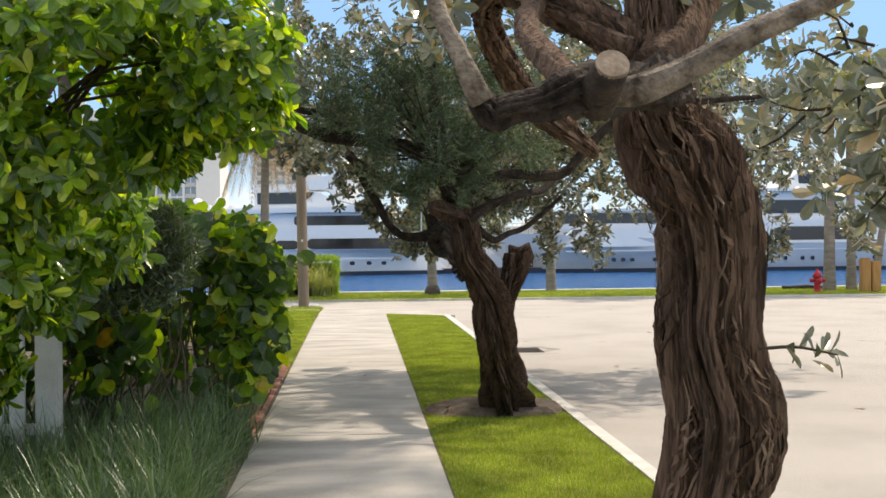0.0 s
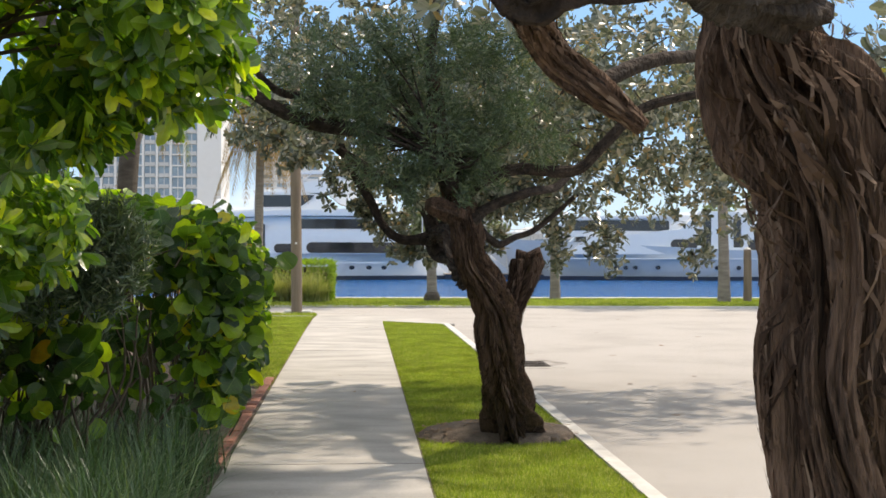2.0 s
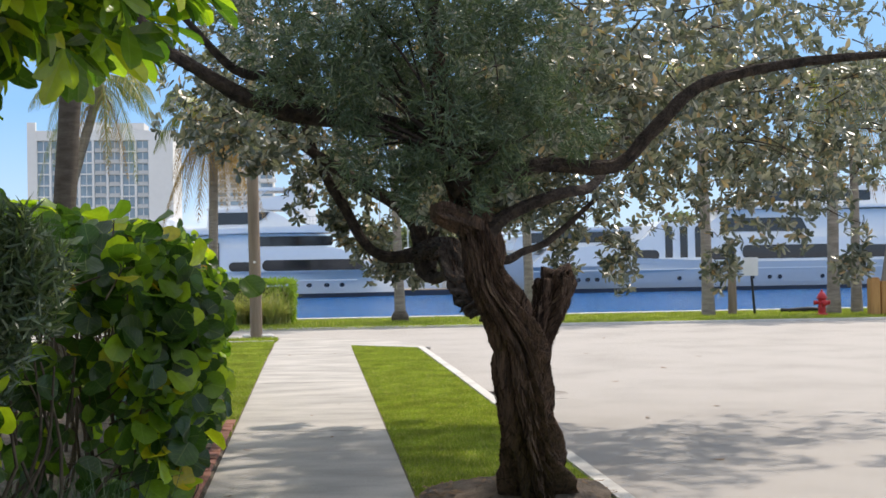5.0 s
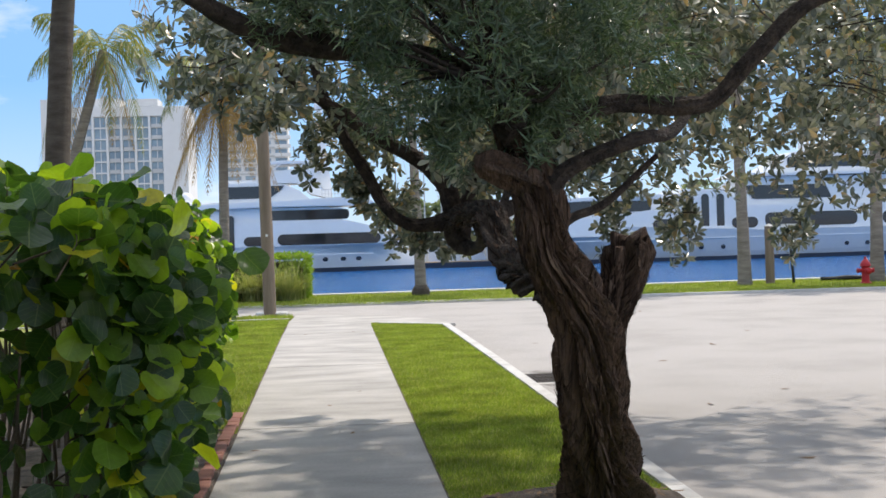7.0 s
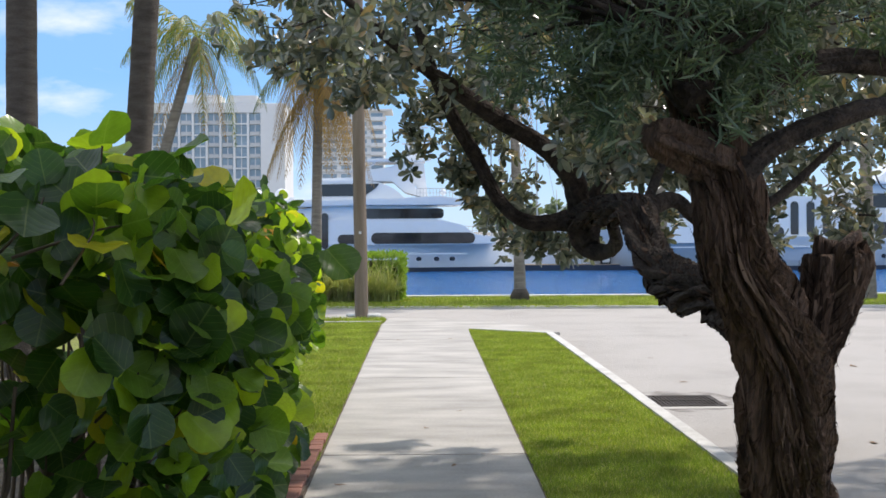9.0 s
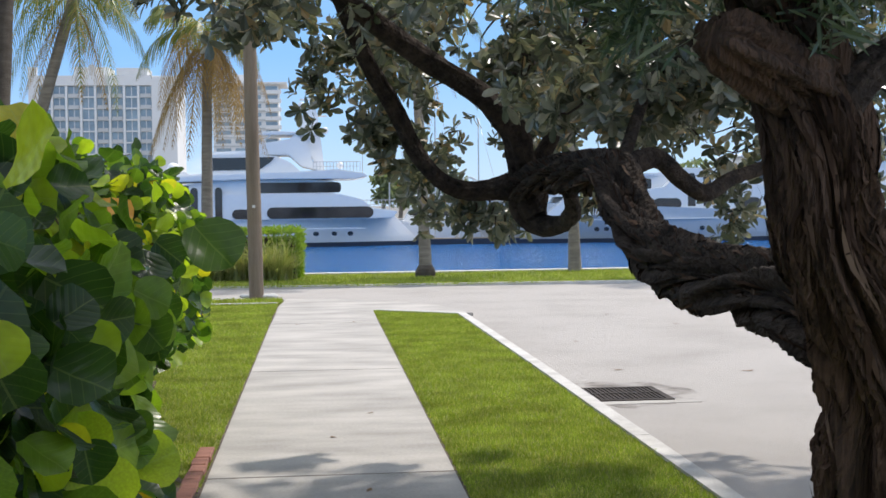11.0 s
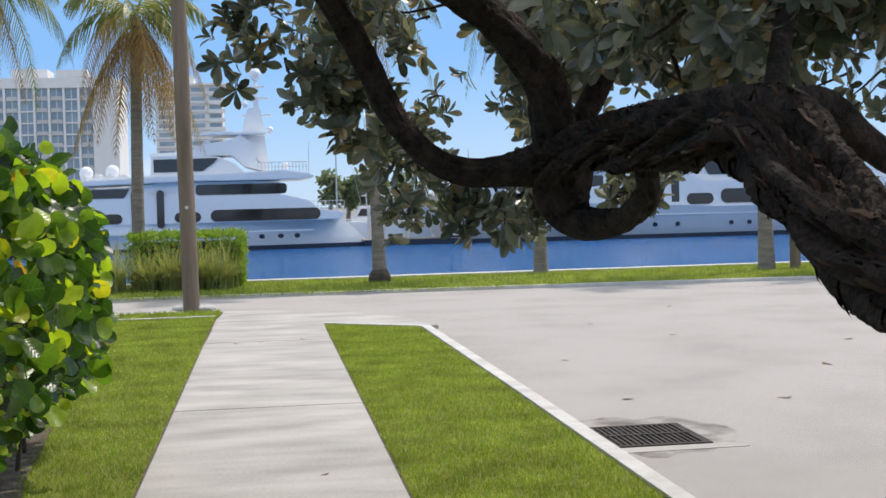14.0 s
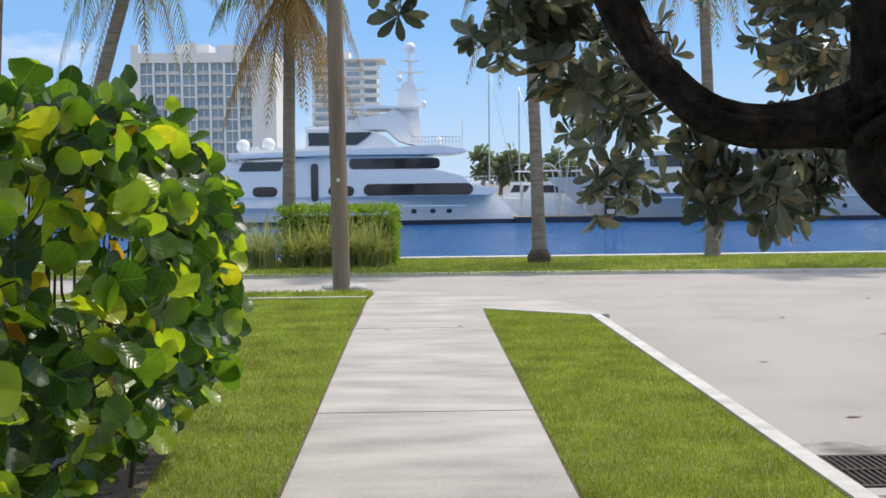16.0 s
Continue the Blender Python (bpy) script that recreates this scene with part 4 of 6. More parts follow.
    # limb out of view, added to carry the crown's shading blobs
    tube("limb", [(0.8, 8.38, 3.1, 0.045), (1.0, 8.7, 4.4, 0.04), (1.5, 9.4, 5.8, 0.03), (2.1, 10.1, 6.4, 0.02)], LIMB_BARK, t, seg=16, step=0.08, ridge=0.12, seed=16.0)
    tube("limb", [(-0.05, 12.03, 3.1, 0.03), (-0.15, 12.9, 3.8, 0.026), (-0.3, 14.2, 4.5, 0.015)], LIMB_BARK, t, seg=14, step=0.08, ridge=0.12, seed=17.0)
    # grey-green crown with hanging sprays round its rim
    # the two highest blobs, never in view, are added to shade hedge and pavement
    blobs = [((1.3, 12.6, 3.2), (2.2, 2.2, 0.95), 760), ((3.6, 12.4, 3.0), (1.9, 2.2, 0.9), 700), ((-0.2, 11.8, 3.05), (1.2, 1.3, 0.55), 210), ((5.0, 12.6, 2.9), (1.2, 1.5, 0.85), 280), ((2.4, 10.2, 3.3), (1.9, 1.3, 0.5), 260),
             ((2.0, 11.6, 2.2), (0.9, 0.8, 0.4), 120), ((1.6, 13.4, 2.25), (1.0, 0.6, 0.4), 110), ((0.45, 12.9, 2.55), (0.6, 0.5, 0.35), 70), ((-0.55, 12.1, 2.75), (0.55, 0.6, 0.28), 60), ((3.2, 13.6, 2.15), (1.2, 0.6, 0.4), 70), ((4.7, 12.6, 2.1), (0.9, 0.8, 0.4), 60), ((2.2, 10.3, 6.4), (1.2, 1.4, 0.5), 480), ((0.9, 9.5, 5.0), (1.0, 1.2, 0.45), 420), ((0.45, 13.0, 1.9), (0.2, 0.25, 0.34), 28), ((0.2, 13.0, 2.15), (0.25, 0.3, 0.2), 26), ((0.92, 13.1, 1.64), (0.18, 0.18, 0.2), 22), ((-0.35, 14.4, 4.55), (1.3, 1.0, 0.55), 230), ((1.35, 11.4, 2.15), (0.55, 0.8, 0.2), 130), ((1.8, 12.3, 2.25), (0.7, 0.6, 0.3), 130), ((1.2, 13.0, 2.45), (0.8, 0.6, 0.38), 170), ((1.8, 10.7, 2.9), (1.2, 1.2, 0.45), 300), ((3.0, 13.0, 4.1), (1.9, 1.7, 0.7), 200), ((4.2, 12.6, 4.0), (2.2, 2.4, 0.9), 330), ((6.6, 14.0, 3.0), (1.4, 1.2, 1.0), 150), ((-0.6, 12.9, 3.6), (0.9, 1.1, 0.5), 110), ((2.6, 13.4, 2.7), (1.2, 0.8, 0.45), 140), ((5.6, 13.4, 2.55), (1.3, 0.8, 0.45), 80)]
    for x, y, z, s in ((0.72, 14.2, 1.72, 0.3), (0.78, 14.2, 2.1, 0.3), (1.35, 14.0, 1.62, 0.24), (1.4, 14.0, 1.95, 0.26), (1.95, 14.1, 1.62, 0.27), (1.15, 13.3, 1.6, 0.2), (2.6, 13.4, 1.62, 0.28), (3.4, 14.0, 1.6, 0.3), (4.4, 13.6, 1.62, 0.3), (0.3, 14.0, 2.25, 0.28), (2.9, 12.2, 1.7, 0.25), (5.4, 12.6, 1.7, 0.3), (0.0, 13.4, 2.35, 0.3), (6.0, 11.4, 1.9, 0.4)):
        blobs.append(((x, y, z), (s * 0.75, s * 0.75, s * 1.1), int(26 * s / 0.27)))
    boughs(t, blobs, 0.09, 8)
    # dark needle foliage on the main stem
    nb = [((0.95, 8.3, 2.5), (0.5, 0.5, 0.4), 1700), ((1.5, 8.4, 2.62), (0.5, 0.5, 0.36), 800), ((1.25, 8.35, 2.3), (0.32, 0.35, 0.2), 260), ((0.2, 8.4, 2.72), (0.5, 0.45, 0.26), 800), ((0.8, 8.2, 3.2), (0.6, 0.3, 0.4), 900), ((1.2, 8.6, 3.05), (0.8, 0.6, 0.35), 1000), ((1.25, 8.4, 2.65), (0.4, 0.45, 0.35), 900), ((0.35, 8.35, 2.9), (0.55, 0.5, 0.36), 1300), ((0.0, 8.4, 3.15), (0.5, 0.5, 0.3), 700), ((0.85, 8.2, 2.12), (0.3, 0.3, 0.22), 650), ((0.8, 8.6, 3.25), (0.9, 0.7, 0.3), 1000), ((0.5, 8.3, 2.35), (0.35, 0.35, 0.25), 500)]
    pos, cen = [], []
    for c, r, n in nb:
        p = in_blob(n, c, r, shell=0.2, gap=-0.06, scale=3.0)
        pos.append(p)
        cen.append(unit(p - np.array(c)))
    pos, cen = np.vstack(pos), np.vstack(cen)
    pos = np.repeat(pos, 3, axis=0) + rng.normal(scale=0.012, size=(3 * len(pos), 3))
    cen = np.repeat(cen, 3, axis=0)
    scatter("needle_foliage", SLIM, pos, cen * 0.6 + rng.normal(scale=0.7, size=pos.shape), rng.normal(size=pos.shape), rng.uniform(0.045, 0.085, len(pos)), NEEDLE, t, "dense dark green needle-leaved foliage", "stuff")
    tubes("twig_mass", [[(0.95, 8.25, 2.3, 0.02), (*(0.5 * (np.array([0.95, 8.25, 2.3]) + pos[i]) + rng.normal(scale=0.06, size=3)), 0.01), (*pos[i], 0.004)] for i in rng.permutation(len(pos))[:22]], LIMB_BARK, t, kind="stuff", seg=4, step=0.2)


trunk_tree_one()
trunk_tree_two()


# ---- the hedge of sea grape, and the shrubs before it ----
def face_x(y):
    return float(np.interp(y, [7.0, 7.6, 8.3, 9.5, 10.3, 11.5, 13.0, 14.3, 15.5, 16.8, 17.6], [-0.9, -0.68, -0.52, -0.60, -0.82, -1.03, -1.2, -1.12, -1.04, -1.08, -1.6]))


def sea_grape():
    t = empty("sea_grape_hedge", -1.8, 12, 0, "dense sea grape hedge with round glossy leaves, a few turned yellow", "hedge")
    place, ahead, normal = [], [], []
    for k in range(5600):
        y = rng.uniform(7.5, 17.7)
        top = 1.75 + 0.28 * noise.noise(Vector((y * 0.9, 3, 0))) + 0.25 * np.interp(y, [6, 9, 11, 12.5, 14, 16, 17.6], [-0.3, 0.45, 0.2, 0.1, 0.35, 0.9, 0.5])
        kind = rng.random()
        fx = face_x(y) + 0.16 * noise.noise(Vector((y * 1.3, 0.7, 1.0)))
        if kind < 0.55:   # the side towards the pavement
            z = 0.25 + (top - 0.2) * rng.random() ** 0.8
            bulge = -0.35 * max(0.0, (z / top - 0.75) / 0.25) ** 2 - (0.75 if y > 12 else 0.5) * max(0.0, (0.7 - z) / 0.7)
            p = np.array([fx + bulge + 0.12 * noise.noise(Vector((y * 2.5, z * 2.5, 5))) - rng.exponential(0.13), y, z])
            out = np.array([0.8, -0.35, 0.4])
        elif kind < 0.83:  # the top
            d = rng.random()
            p = np.array([fx - 0.2 - 2.2 * d, y, top + (0.2 * min(1.0, 2.2 * d) if y < 11 else 0.0) + 0.18 * noise.noise(Vector((y * 2, d * 5, 2))) - rng.exponential(0.1)])
            out = np.array([0.15, -0.2, 1.0])
        else:             # the end towards the walker, and the inside
            yy = (7.6 if rng.random() < 0.5 else 6.3) + rng.exponential(0.25)
            z = 0.45 + 1.3 * rng.random() ** 0.7
            p = np.array([(face_x(7.9) if yy > 7.5 else -1.32) - 1.8 * rng.random(), yy, z])
            out = np.array([0.2, -0.9, 0.4])
        a = unit(out * 0.35 + rng.normal(scale=0.7, size=3) + np.array([0, 0, -0.5]))
        nrm = unit(out + rng.normal(scale=0.62, size=3) + np.array([0, -0.15, 0.25]))
        place.append(p)
        ahead.append(a)
        normal.append(nrm)
    shoots = []
    # a spray that reaches out over the pavement edge, and taller shoots on top
    for k in range(12):
        place.append(np.array([-0.53 - 0.07 * abs(rng.normal()), 9.25 + 0.15 * rng.normal(), 1.46 + 0.13 * rng.normal()]) if k else np.array([-0.42, 9.18, 1.6]))
        ahead.append(unit(np.array([0.5, -0.2, -0.6]) + (0.4 if k else 0.05) * rng.normal(size=3)))
        normal.append(unit(np.array([0.2, -0.8, 0.4]) + 0.3 * rng.normal(size=3)))
    for k in range(40):
        y = rng.uniform(7.8, 16.5)
        place.append(np.array([face_x(y) - 0.35 - 1.2 * rng.random(), y, float(np.interp(y, [8, 11, 13, 16], [1.95, 1.85, 1.83, 2.0])) + 0.12 * rng.random()]))
        shoots.append([(place[-1][0] - 0.05, y + 0.05, 1.3, 0.008), (place[-1][0] - 0.02, y, 1.7, 0.006), (*place[-1], 0.004)])
        ahead.append(unit(np.array([0.1, -0.1, 0.8]) + 0.3 * rng.normal(size=3)))
        normal.append(unit(np.array([0.2, -0.9, 0.2]) + 0.4 * rng.normal(size=3)))
    place, ahead, normal = np.array(place), np.array(ahead), np.array(normal)
    size = rng.uniform(0.1, 0.18, len(place)) * np.where(place[:, 1] > 12.0, 0.88, 1.0)
    size[5600] = 0.185
    near = (place[:, 0] > np.array([face_x(y) - 0.12 for y in place[:, 1]])) & (place[:, 2] > 0.35)
    near &= np.cumsum(near) <= 300
    stem_pts = []
    scatter("foliage", ROUND, place[~near], ahead[~near], normal[~near], size[~near], SEAGRAPE, t, "mass of round leathery leaves", "stuff", True)
    one = bpy.data.meshes.new("leaf")
    one.from_pydata([tuple(v) for v in ROUND[0]], [], [tuple(int(i) for i in f) for f in ROUND[1]])
    one.uv_layers.new(name="leaf").data.foreach_set("uv", ROUND[0][ROUND[1].ravel(), :2].astype(np.float32).ravel())
    one.materials.append(SEAGRAPE_ONE)
    one.polygons.foreach_set("use_smooth", [True] * len(one.polygons))
    for p, a, nn, s in zip(place[near], ahead[near], normal[near], size[near]):
        lf = new("leaf", one)
        side = unit(np.cross(a, nn))
        up = np.cross(side, a)
        lf.parent = t
        lf.matrix_local = Matrix.Translation(Vector(p - np.array([-1.8, 12, 0]))) @ Matrix([[side[i] * s, a[i] * s, up[i] * s, 0] for i in range(3)] + [[0, 0, 0, 1]])
    for k in range(80):
        y = rng.uniform(8.0, 16.6)
        x = face_x(y) - 0.45 - 1.0 * rng.random()
        x2, y2 = x - 0.05 + 0.12 * rng.normal(), y + 0.15 * rng.normal()
        stem_pts.append([(x, y, 0.0, 0.016), (0.5 * (x + x2) + 0.05, 0.5 * (y + y2), 0.5, 0.012), (x2, y2, 1.0, 0.009), (x2 + 0.04, y2 - 0.05, 1.35, 0.005)])
    for k in range(45):
        x, y = rng.uniform(-2.9, -1.3), rng.uniform(6.6, 7.8)
        x2, y2 = x + 0.22 * rng.normal(), y + 0.1 * rng.normal()
        stem_pts.append([(x, y, 0.0, 0.015), (0.5 * (x + x2) + 0.09 * rng.normal(), y - 0.06, 0.35, 0.012), (x2, y2, 0.75, 0.01), (x2 + 0.1 * rng.normal(), y2, 1.2, 0.006)])
    stem_pts += shoots
    tubes("stem_thicket", stem_pts, STEM, t, "brown crooked stems", "stuff", seg=6)
    pick = rng.permutation(len(place))[:700]
    tubes("stalk_mass", [[(*(place[i] - normal[i] * 0.22 - np.array([0.1, 0, 0.05])), 0.006), (*(place[i] - normal[i] * 0.08), 0.004), (*place[i], 0.003)] for i in pick], STEM, t, kind="stuff", seg=4, step=0.12)


sea_grape()


def glossy_shrub():
    t = empty("shrub", -1.9, 4.6, 0, "tall glossy-leaved shrub leaning over the pavement, sunlit on top", "shrub")
    # the last and highest blob is added overhead to shade the leaves below
    blobs = [((-1.3, 3.5, 2.4), (0.75, 0.6, 0.5), 320), ((-2.15, 4.3, 1.9), (0.5, 0.5, 0.5), 200), ((-0.55, 3.5, 2.65), (0.42, 0.5, 0.33), 110), ((-1.9, 3.7, 2.1), (0.6, 0.6, 0.65), 220), ((-0.5, 3.7, 2.4), (0.3, 0.4, 0.2), 50), ((-1.75, 3.6, 1.95), (0.4, 0.5, 0.3), 110), ((-2.3, 3.9, 2.7), (0.6, 0.6, 0.6), 230), ((-1.95, 3.4, 1.5), (0.45, 0.5, 0.4), 110), ((-1.2, 3.2, 2.95), (0.9, 0.7, 0.35), 160), ((-0.75, 3.7, 2.42), (0.35, 0.4, 0.2), 60), ((-1.75, 5.2, 1.55), (0.45, 0.5, 0.4), 110), ((-1.95, 4.7, 1.5), (0.4, 0.4, 0.35), 90), ((-2.3, 4.3, 1.35), (0.4, 0.6, 0.5), 90), ((-1.65, 5.2, 1.8), (0.55, 0.5, 0.38), 170), ((-2.4, 5.1, 1.6), (0.5, 0.5, 0.45), 130), ((-2.3, 5.45, 1.05), (0.3, 0.25, 0.4), 70), ((-2.6, 5.0, 3.4), (0.9, 1.0, 0.5), 240)]
    tips, outs = [], []
    for c, r, n in blobs:
        p = in_blob(int(n * 1.35), c, r, shell=0.3, gap=-0.25, scale=1.8)
        tips.append(p)
        outs.append(unit(p - np.array(c)) + np.array([0.1, -0.1, 0.5]))
    tips, outs = np.vstack(tips), np.vstack(outs)
    pl, ah, no = whorls(tips, outs, 7, 1.0, 0.2)
    scatter("foliage", OVAL, pl, ah, no, rng.uniform(0.075, 0.155, len(pl)), SHRUB_LEAF, t, "glossy oval leaves in rosettes", "stuff")
    stems = []
    back = [i for i in rng.permutation(len(tips)) if tips[i][0] < -1.7 and tips[i][2] < 2.4][:13]
    for i in back:
        b = np.array([-2.3 + 0.15 * rng.normal(), 5.0 + 0.2 * rng.normal(), 0.0])
        m = b + (tips[i] - b) * 0.55 + np.array([-0.1, 0.05, 0.15])
        stems.append([(*b, 0.02), (*m, 0.011), (*tips[i], 0.004)])
    stems.append([(-2.4, 5.2, 0.0, 0.05), (-2.3, 5.4, 1.5, 0.04), (-1.6, 5.3, 3.0, 0.03), (0.1, 4.4, 4.0, 0.012)])
    for k in range(6):
        stems.append([(-2.3, 5.0, 0.0, 0.03), (-2.0, 4.4, 1.4, 0.02), (-1.6 + 0.1 * k, 3.8, 2.3 + 0.08 * k, 0.012), (-0.8 + 0.1 * k, 3.5, 2.5 + 0.08 * k, 0.006)])
    tubes("stem_thicket", stems, STEM, t, "woody stems", "stuff", seg=6)


def needle_shrub():
    t = empty("podocarpus_shrub", -1.85, 6.75, 0, "dark needle-leaved shrub crowded between hedge and border grass", "shrub")
    pos = np.vstack([in_blob(1900, (-1.85, 6.75, 1.2), (0.5, 0.35, 0.42), 0.3, -0.2, 2.2), in_blob(2800, (-1.5, 6.2, 1.64), (0.5, 0.3, 0.46), 0.3, -0.12, 2.6), in_blob(900, (-1.9, 6.7, 2.0), (0.4, 0.36, 0.36), 0.3, -0.1, 2.6)])
    pos = np.repeat(pos, 3, axis=0) + rng.normal(scale=0.015, size=(3 * len(pos), 3))
    scatter("foliage", SLIM, pos, rng.normal(size=pos.shape) + np.array([0, -0.2, 0.5]), rng.normal(size=pos.shape), rng.uniform(0.07, 0.12, len(pos)), NEEDLE, t, "dark narrow leaves", "stuff")
    tubes("stem_thicket", [[(-1.9 + 0.15 * rng.normal(), 6.9, 0, 0.012), (-1.85 + 0.1 * rng.normal(), 6.85, 0.6, 0.008), (*pos[i], 0.004)] for i in rng.permutation(len(pos))[:12]], STEM, t, kind="stuff", seg=5)


def border_grass():
    t = empty("border_grass", -1.6, 5.2, 0, "thick clumps of long arching dark green border grass", "grass")
    clumps = np.c_[rng.uniform(-3.2, -0.82, 330), rng.uniform(2.6, 8.0, 330)]
    v, f, n = [], [], 0
    for cx, cy in clumps:
        for k in range(34):
            a = rng.uniform(0, 6.283)
            ln, lean = rng.uniform(0.5, 0.88), rng.uniform(0.25, 1.0)
            w = rng.uniform(0.004, 0.007)
            px, py = cx + rng.normal(scale=0.06), cy + rng.normal(scale=0.06)
            for s in (0.0, 0.3, 0.6, 0.85, 1.0):
                d = ln * lean * s * (0.4 + 0.6 * s)
                z = ln * (s - 0.62 * lean * s * s)
                ww = w * (1 - 0.9 * s)
                x, y = px + d * math.cos(a), py + d * math.sin(a)
                v += [(x - ww * math.sin(a), y + ww * math.cos(a), max(z, 0.02)), (x + ww * math.sin(a), y - ww * math.cos(a), max(z, 0.02))]
            f += [(n + 2 * i, n + 2 * i + 1, n + 2 * i + 3, n + 2 * i + 2) for i in range(4)]
            n += 10
    solid("blade_mass", v, f, LIRIOPE, t, "long arching strap leaves", kind="stuff", smooth=True)


glossy_shrub()
needle_shrub()
border_grass()


def garden_fence():
    t = empty("garden_fence", -2.4, 6.2, 0, "white painted garden fence with a square post, half hidden by leaves", "fence")
    boxes("post", FENCE_WHITE, t, (-2.13, -1.97, 6.1, 6.26, 0, 1.45), bevel=0.012)
    boxes("cap", FENCE_WHITE, t, (-2.16, -1.94, 6.07, 6.29, 1.45, 1.5), bevel=0.012)
    for z in (0.35, 1.15):
        boxes("rail", FENCE_WHITE, t, (-5.0, -2.13, 6.16, 6.2, z, z + 0.08), bevel=0.005)
    for k in range(18):
        x = -2.26 - 0.15 * k
        boxes("picket", FENCE_WHITE, t, (x - 0.055, x + 0.055, 6.12, 6.155, 0.05, 1.35), bevel=0.008)
    tagged(slab("garden_path", BRICK, [(-4.6, 7.9), (-2.2, 7.9), (-2.2, 9.2), (-4.6, 9.2)], -0.05, 0.02, kind="structure"), "pinkish brick path behind the hedge", "path")


garden_fence()


# ---- along the sea wall: hedge, grasses, pole, palms, hydrant, posts ----
def box_hedge():
    t = empty("box_hedge", -1.6, 34.3, 0, "clipped square hedge with small bright leaves", "hedge")
    boxes("core", STEM, t, (-2.65, -0.62, 33.85, 34.85, 0.0, 0.95))
    p = []
    for k in range(5200):
        u = rng.random()
        x, y, z = rng.uniform(-2.8, -0.5), rng.uniform(33.7, 35.0), rng.uniform(0.05, 1.08)
        if u < 0.45:
            y = 33.7
        elif u < 0.75:
            z = 1.08
        else:
            x = -0.5
        p.append((x, y, z))
    p = np.array(p) + rng.normal(scale=0.03, size=(5200, 3))
    d = rng.normal(size=p.shape) + np.array([0.1, -0.3, 0.8])
    scatter("foliage", LANCE, p, d, rng.normal(size=p.shape), rng.uniform(0.07, 0.13, len(p)), HEDGE_LEAF, t, "small upright leaves", "stuff")


def fountain_grass(x, y, r, h):
    t = empty("fountain_grass", x, y, 0, "tuft of pale feathery fountain grass", "grass", "fountain grass tufts")
    v, f, n = [], [], 0
    for k in range(340):
        a, lean, ln = rng.uniform(0, 6.283), rng.uniform(0.15, 1.25), h * rng.uniform(0.8, 1.6)
        w = rng.uniform(0.006, 0.012)
        px, py = x + rng.normal(scale=r * 0.3), y + rng.normal(scale=r * 0.3)
        for s in (0.0, 0.35, 0.7, 1.0):
            d, z = ln * lean * s * s * 0.9, max(0.02, ln * (s - 0.55 * lean * s * s))
            ww = w * (1.25 - s)
            v += [(px + d * math.cos(a) - ww * math.sin(a), py + d * math.sin(a) + ww * math.cos(a), z), (px + d * math.cos(a) + ww * math.sin(a), py + d * math.sin(a) - ww * math.cos(a), z)]
        f += [(n + 2 * i, n + 2 * i + 1, n + 2 * i + 3, n + 2 * i + 2) for i in range(3)]
        n += 8
    solid("blade_mass", v, f, PLUME, t, kind="stuff", smooth=True)


box_hedge()
for x, y, r, h in ((-3.5, 33.3, 0.35, 0.75), (-3.0, 33.2, 0.35, 0.8), (-2.4, 33.3, 0.3, 0.7), (-1.9, 33.35, 0.3, 0.75), (-1.35, 33.3, 0.3, 0.85), (-0.85, 33.4, 0.3, 0.8), (-3.9, 33.8, 0.4, 0.7), (-1.0, 33.1, 0.25, 0.6)):
    fountain_grass(x, y, r, h)


def utility_pole():
    t = empty("utility_pole", -1.2, 28.1, 0, "weathered brown wooden utility pole leaning slightly", "pole")
    tube("shaft", [(-1.19, 28.1, -0.2, 0.135), (-1.2, 28.1, 0.5, 0.13), (-1.235, 28.1, 4, 0.12), (-1.27, 28.1, 8.5, 0.105)], POLE_WOOD, t, seg=20, step=0.25, ridge=0.02)
    for k, z in enumerate((1.62,)):
        boxes("tag", SIGN_FACE, t, (-1.235, -1.185, 27.964, 27.972, z, z + 0.05), label="small pale metal tag")
    for k in range(9):
        a, r = rng.uniform(0, 6.28), rng.uniform(0.16, 0.32)
        bm = bmesh.new()
        bmesh.ops.create_icosphere(bm, subdivisions=2, radius=rng.uniform(0.05, 0.09), matrix=Matrix.Translation((-1.2 + r * math.cos(a), 28.1 + 0.6 * r * math.sin(a), 0.03)) @ Matrix.Diagonal((1.3, 1.0, 0.6, 1)))
        for vv in bm.verts:
            vv.co += Vector((noise.noise(vv.co * 14), noise.noise(vv.co * 14 + Vector((3, 0, 0))), 0)) * 0.02
        tagged(part("stone", bm, STONE_WHITE, smooth=False), "white stone lying at the foot of the pole", "stone", "white stones")


utility_pole()


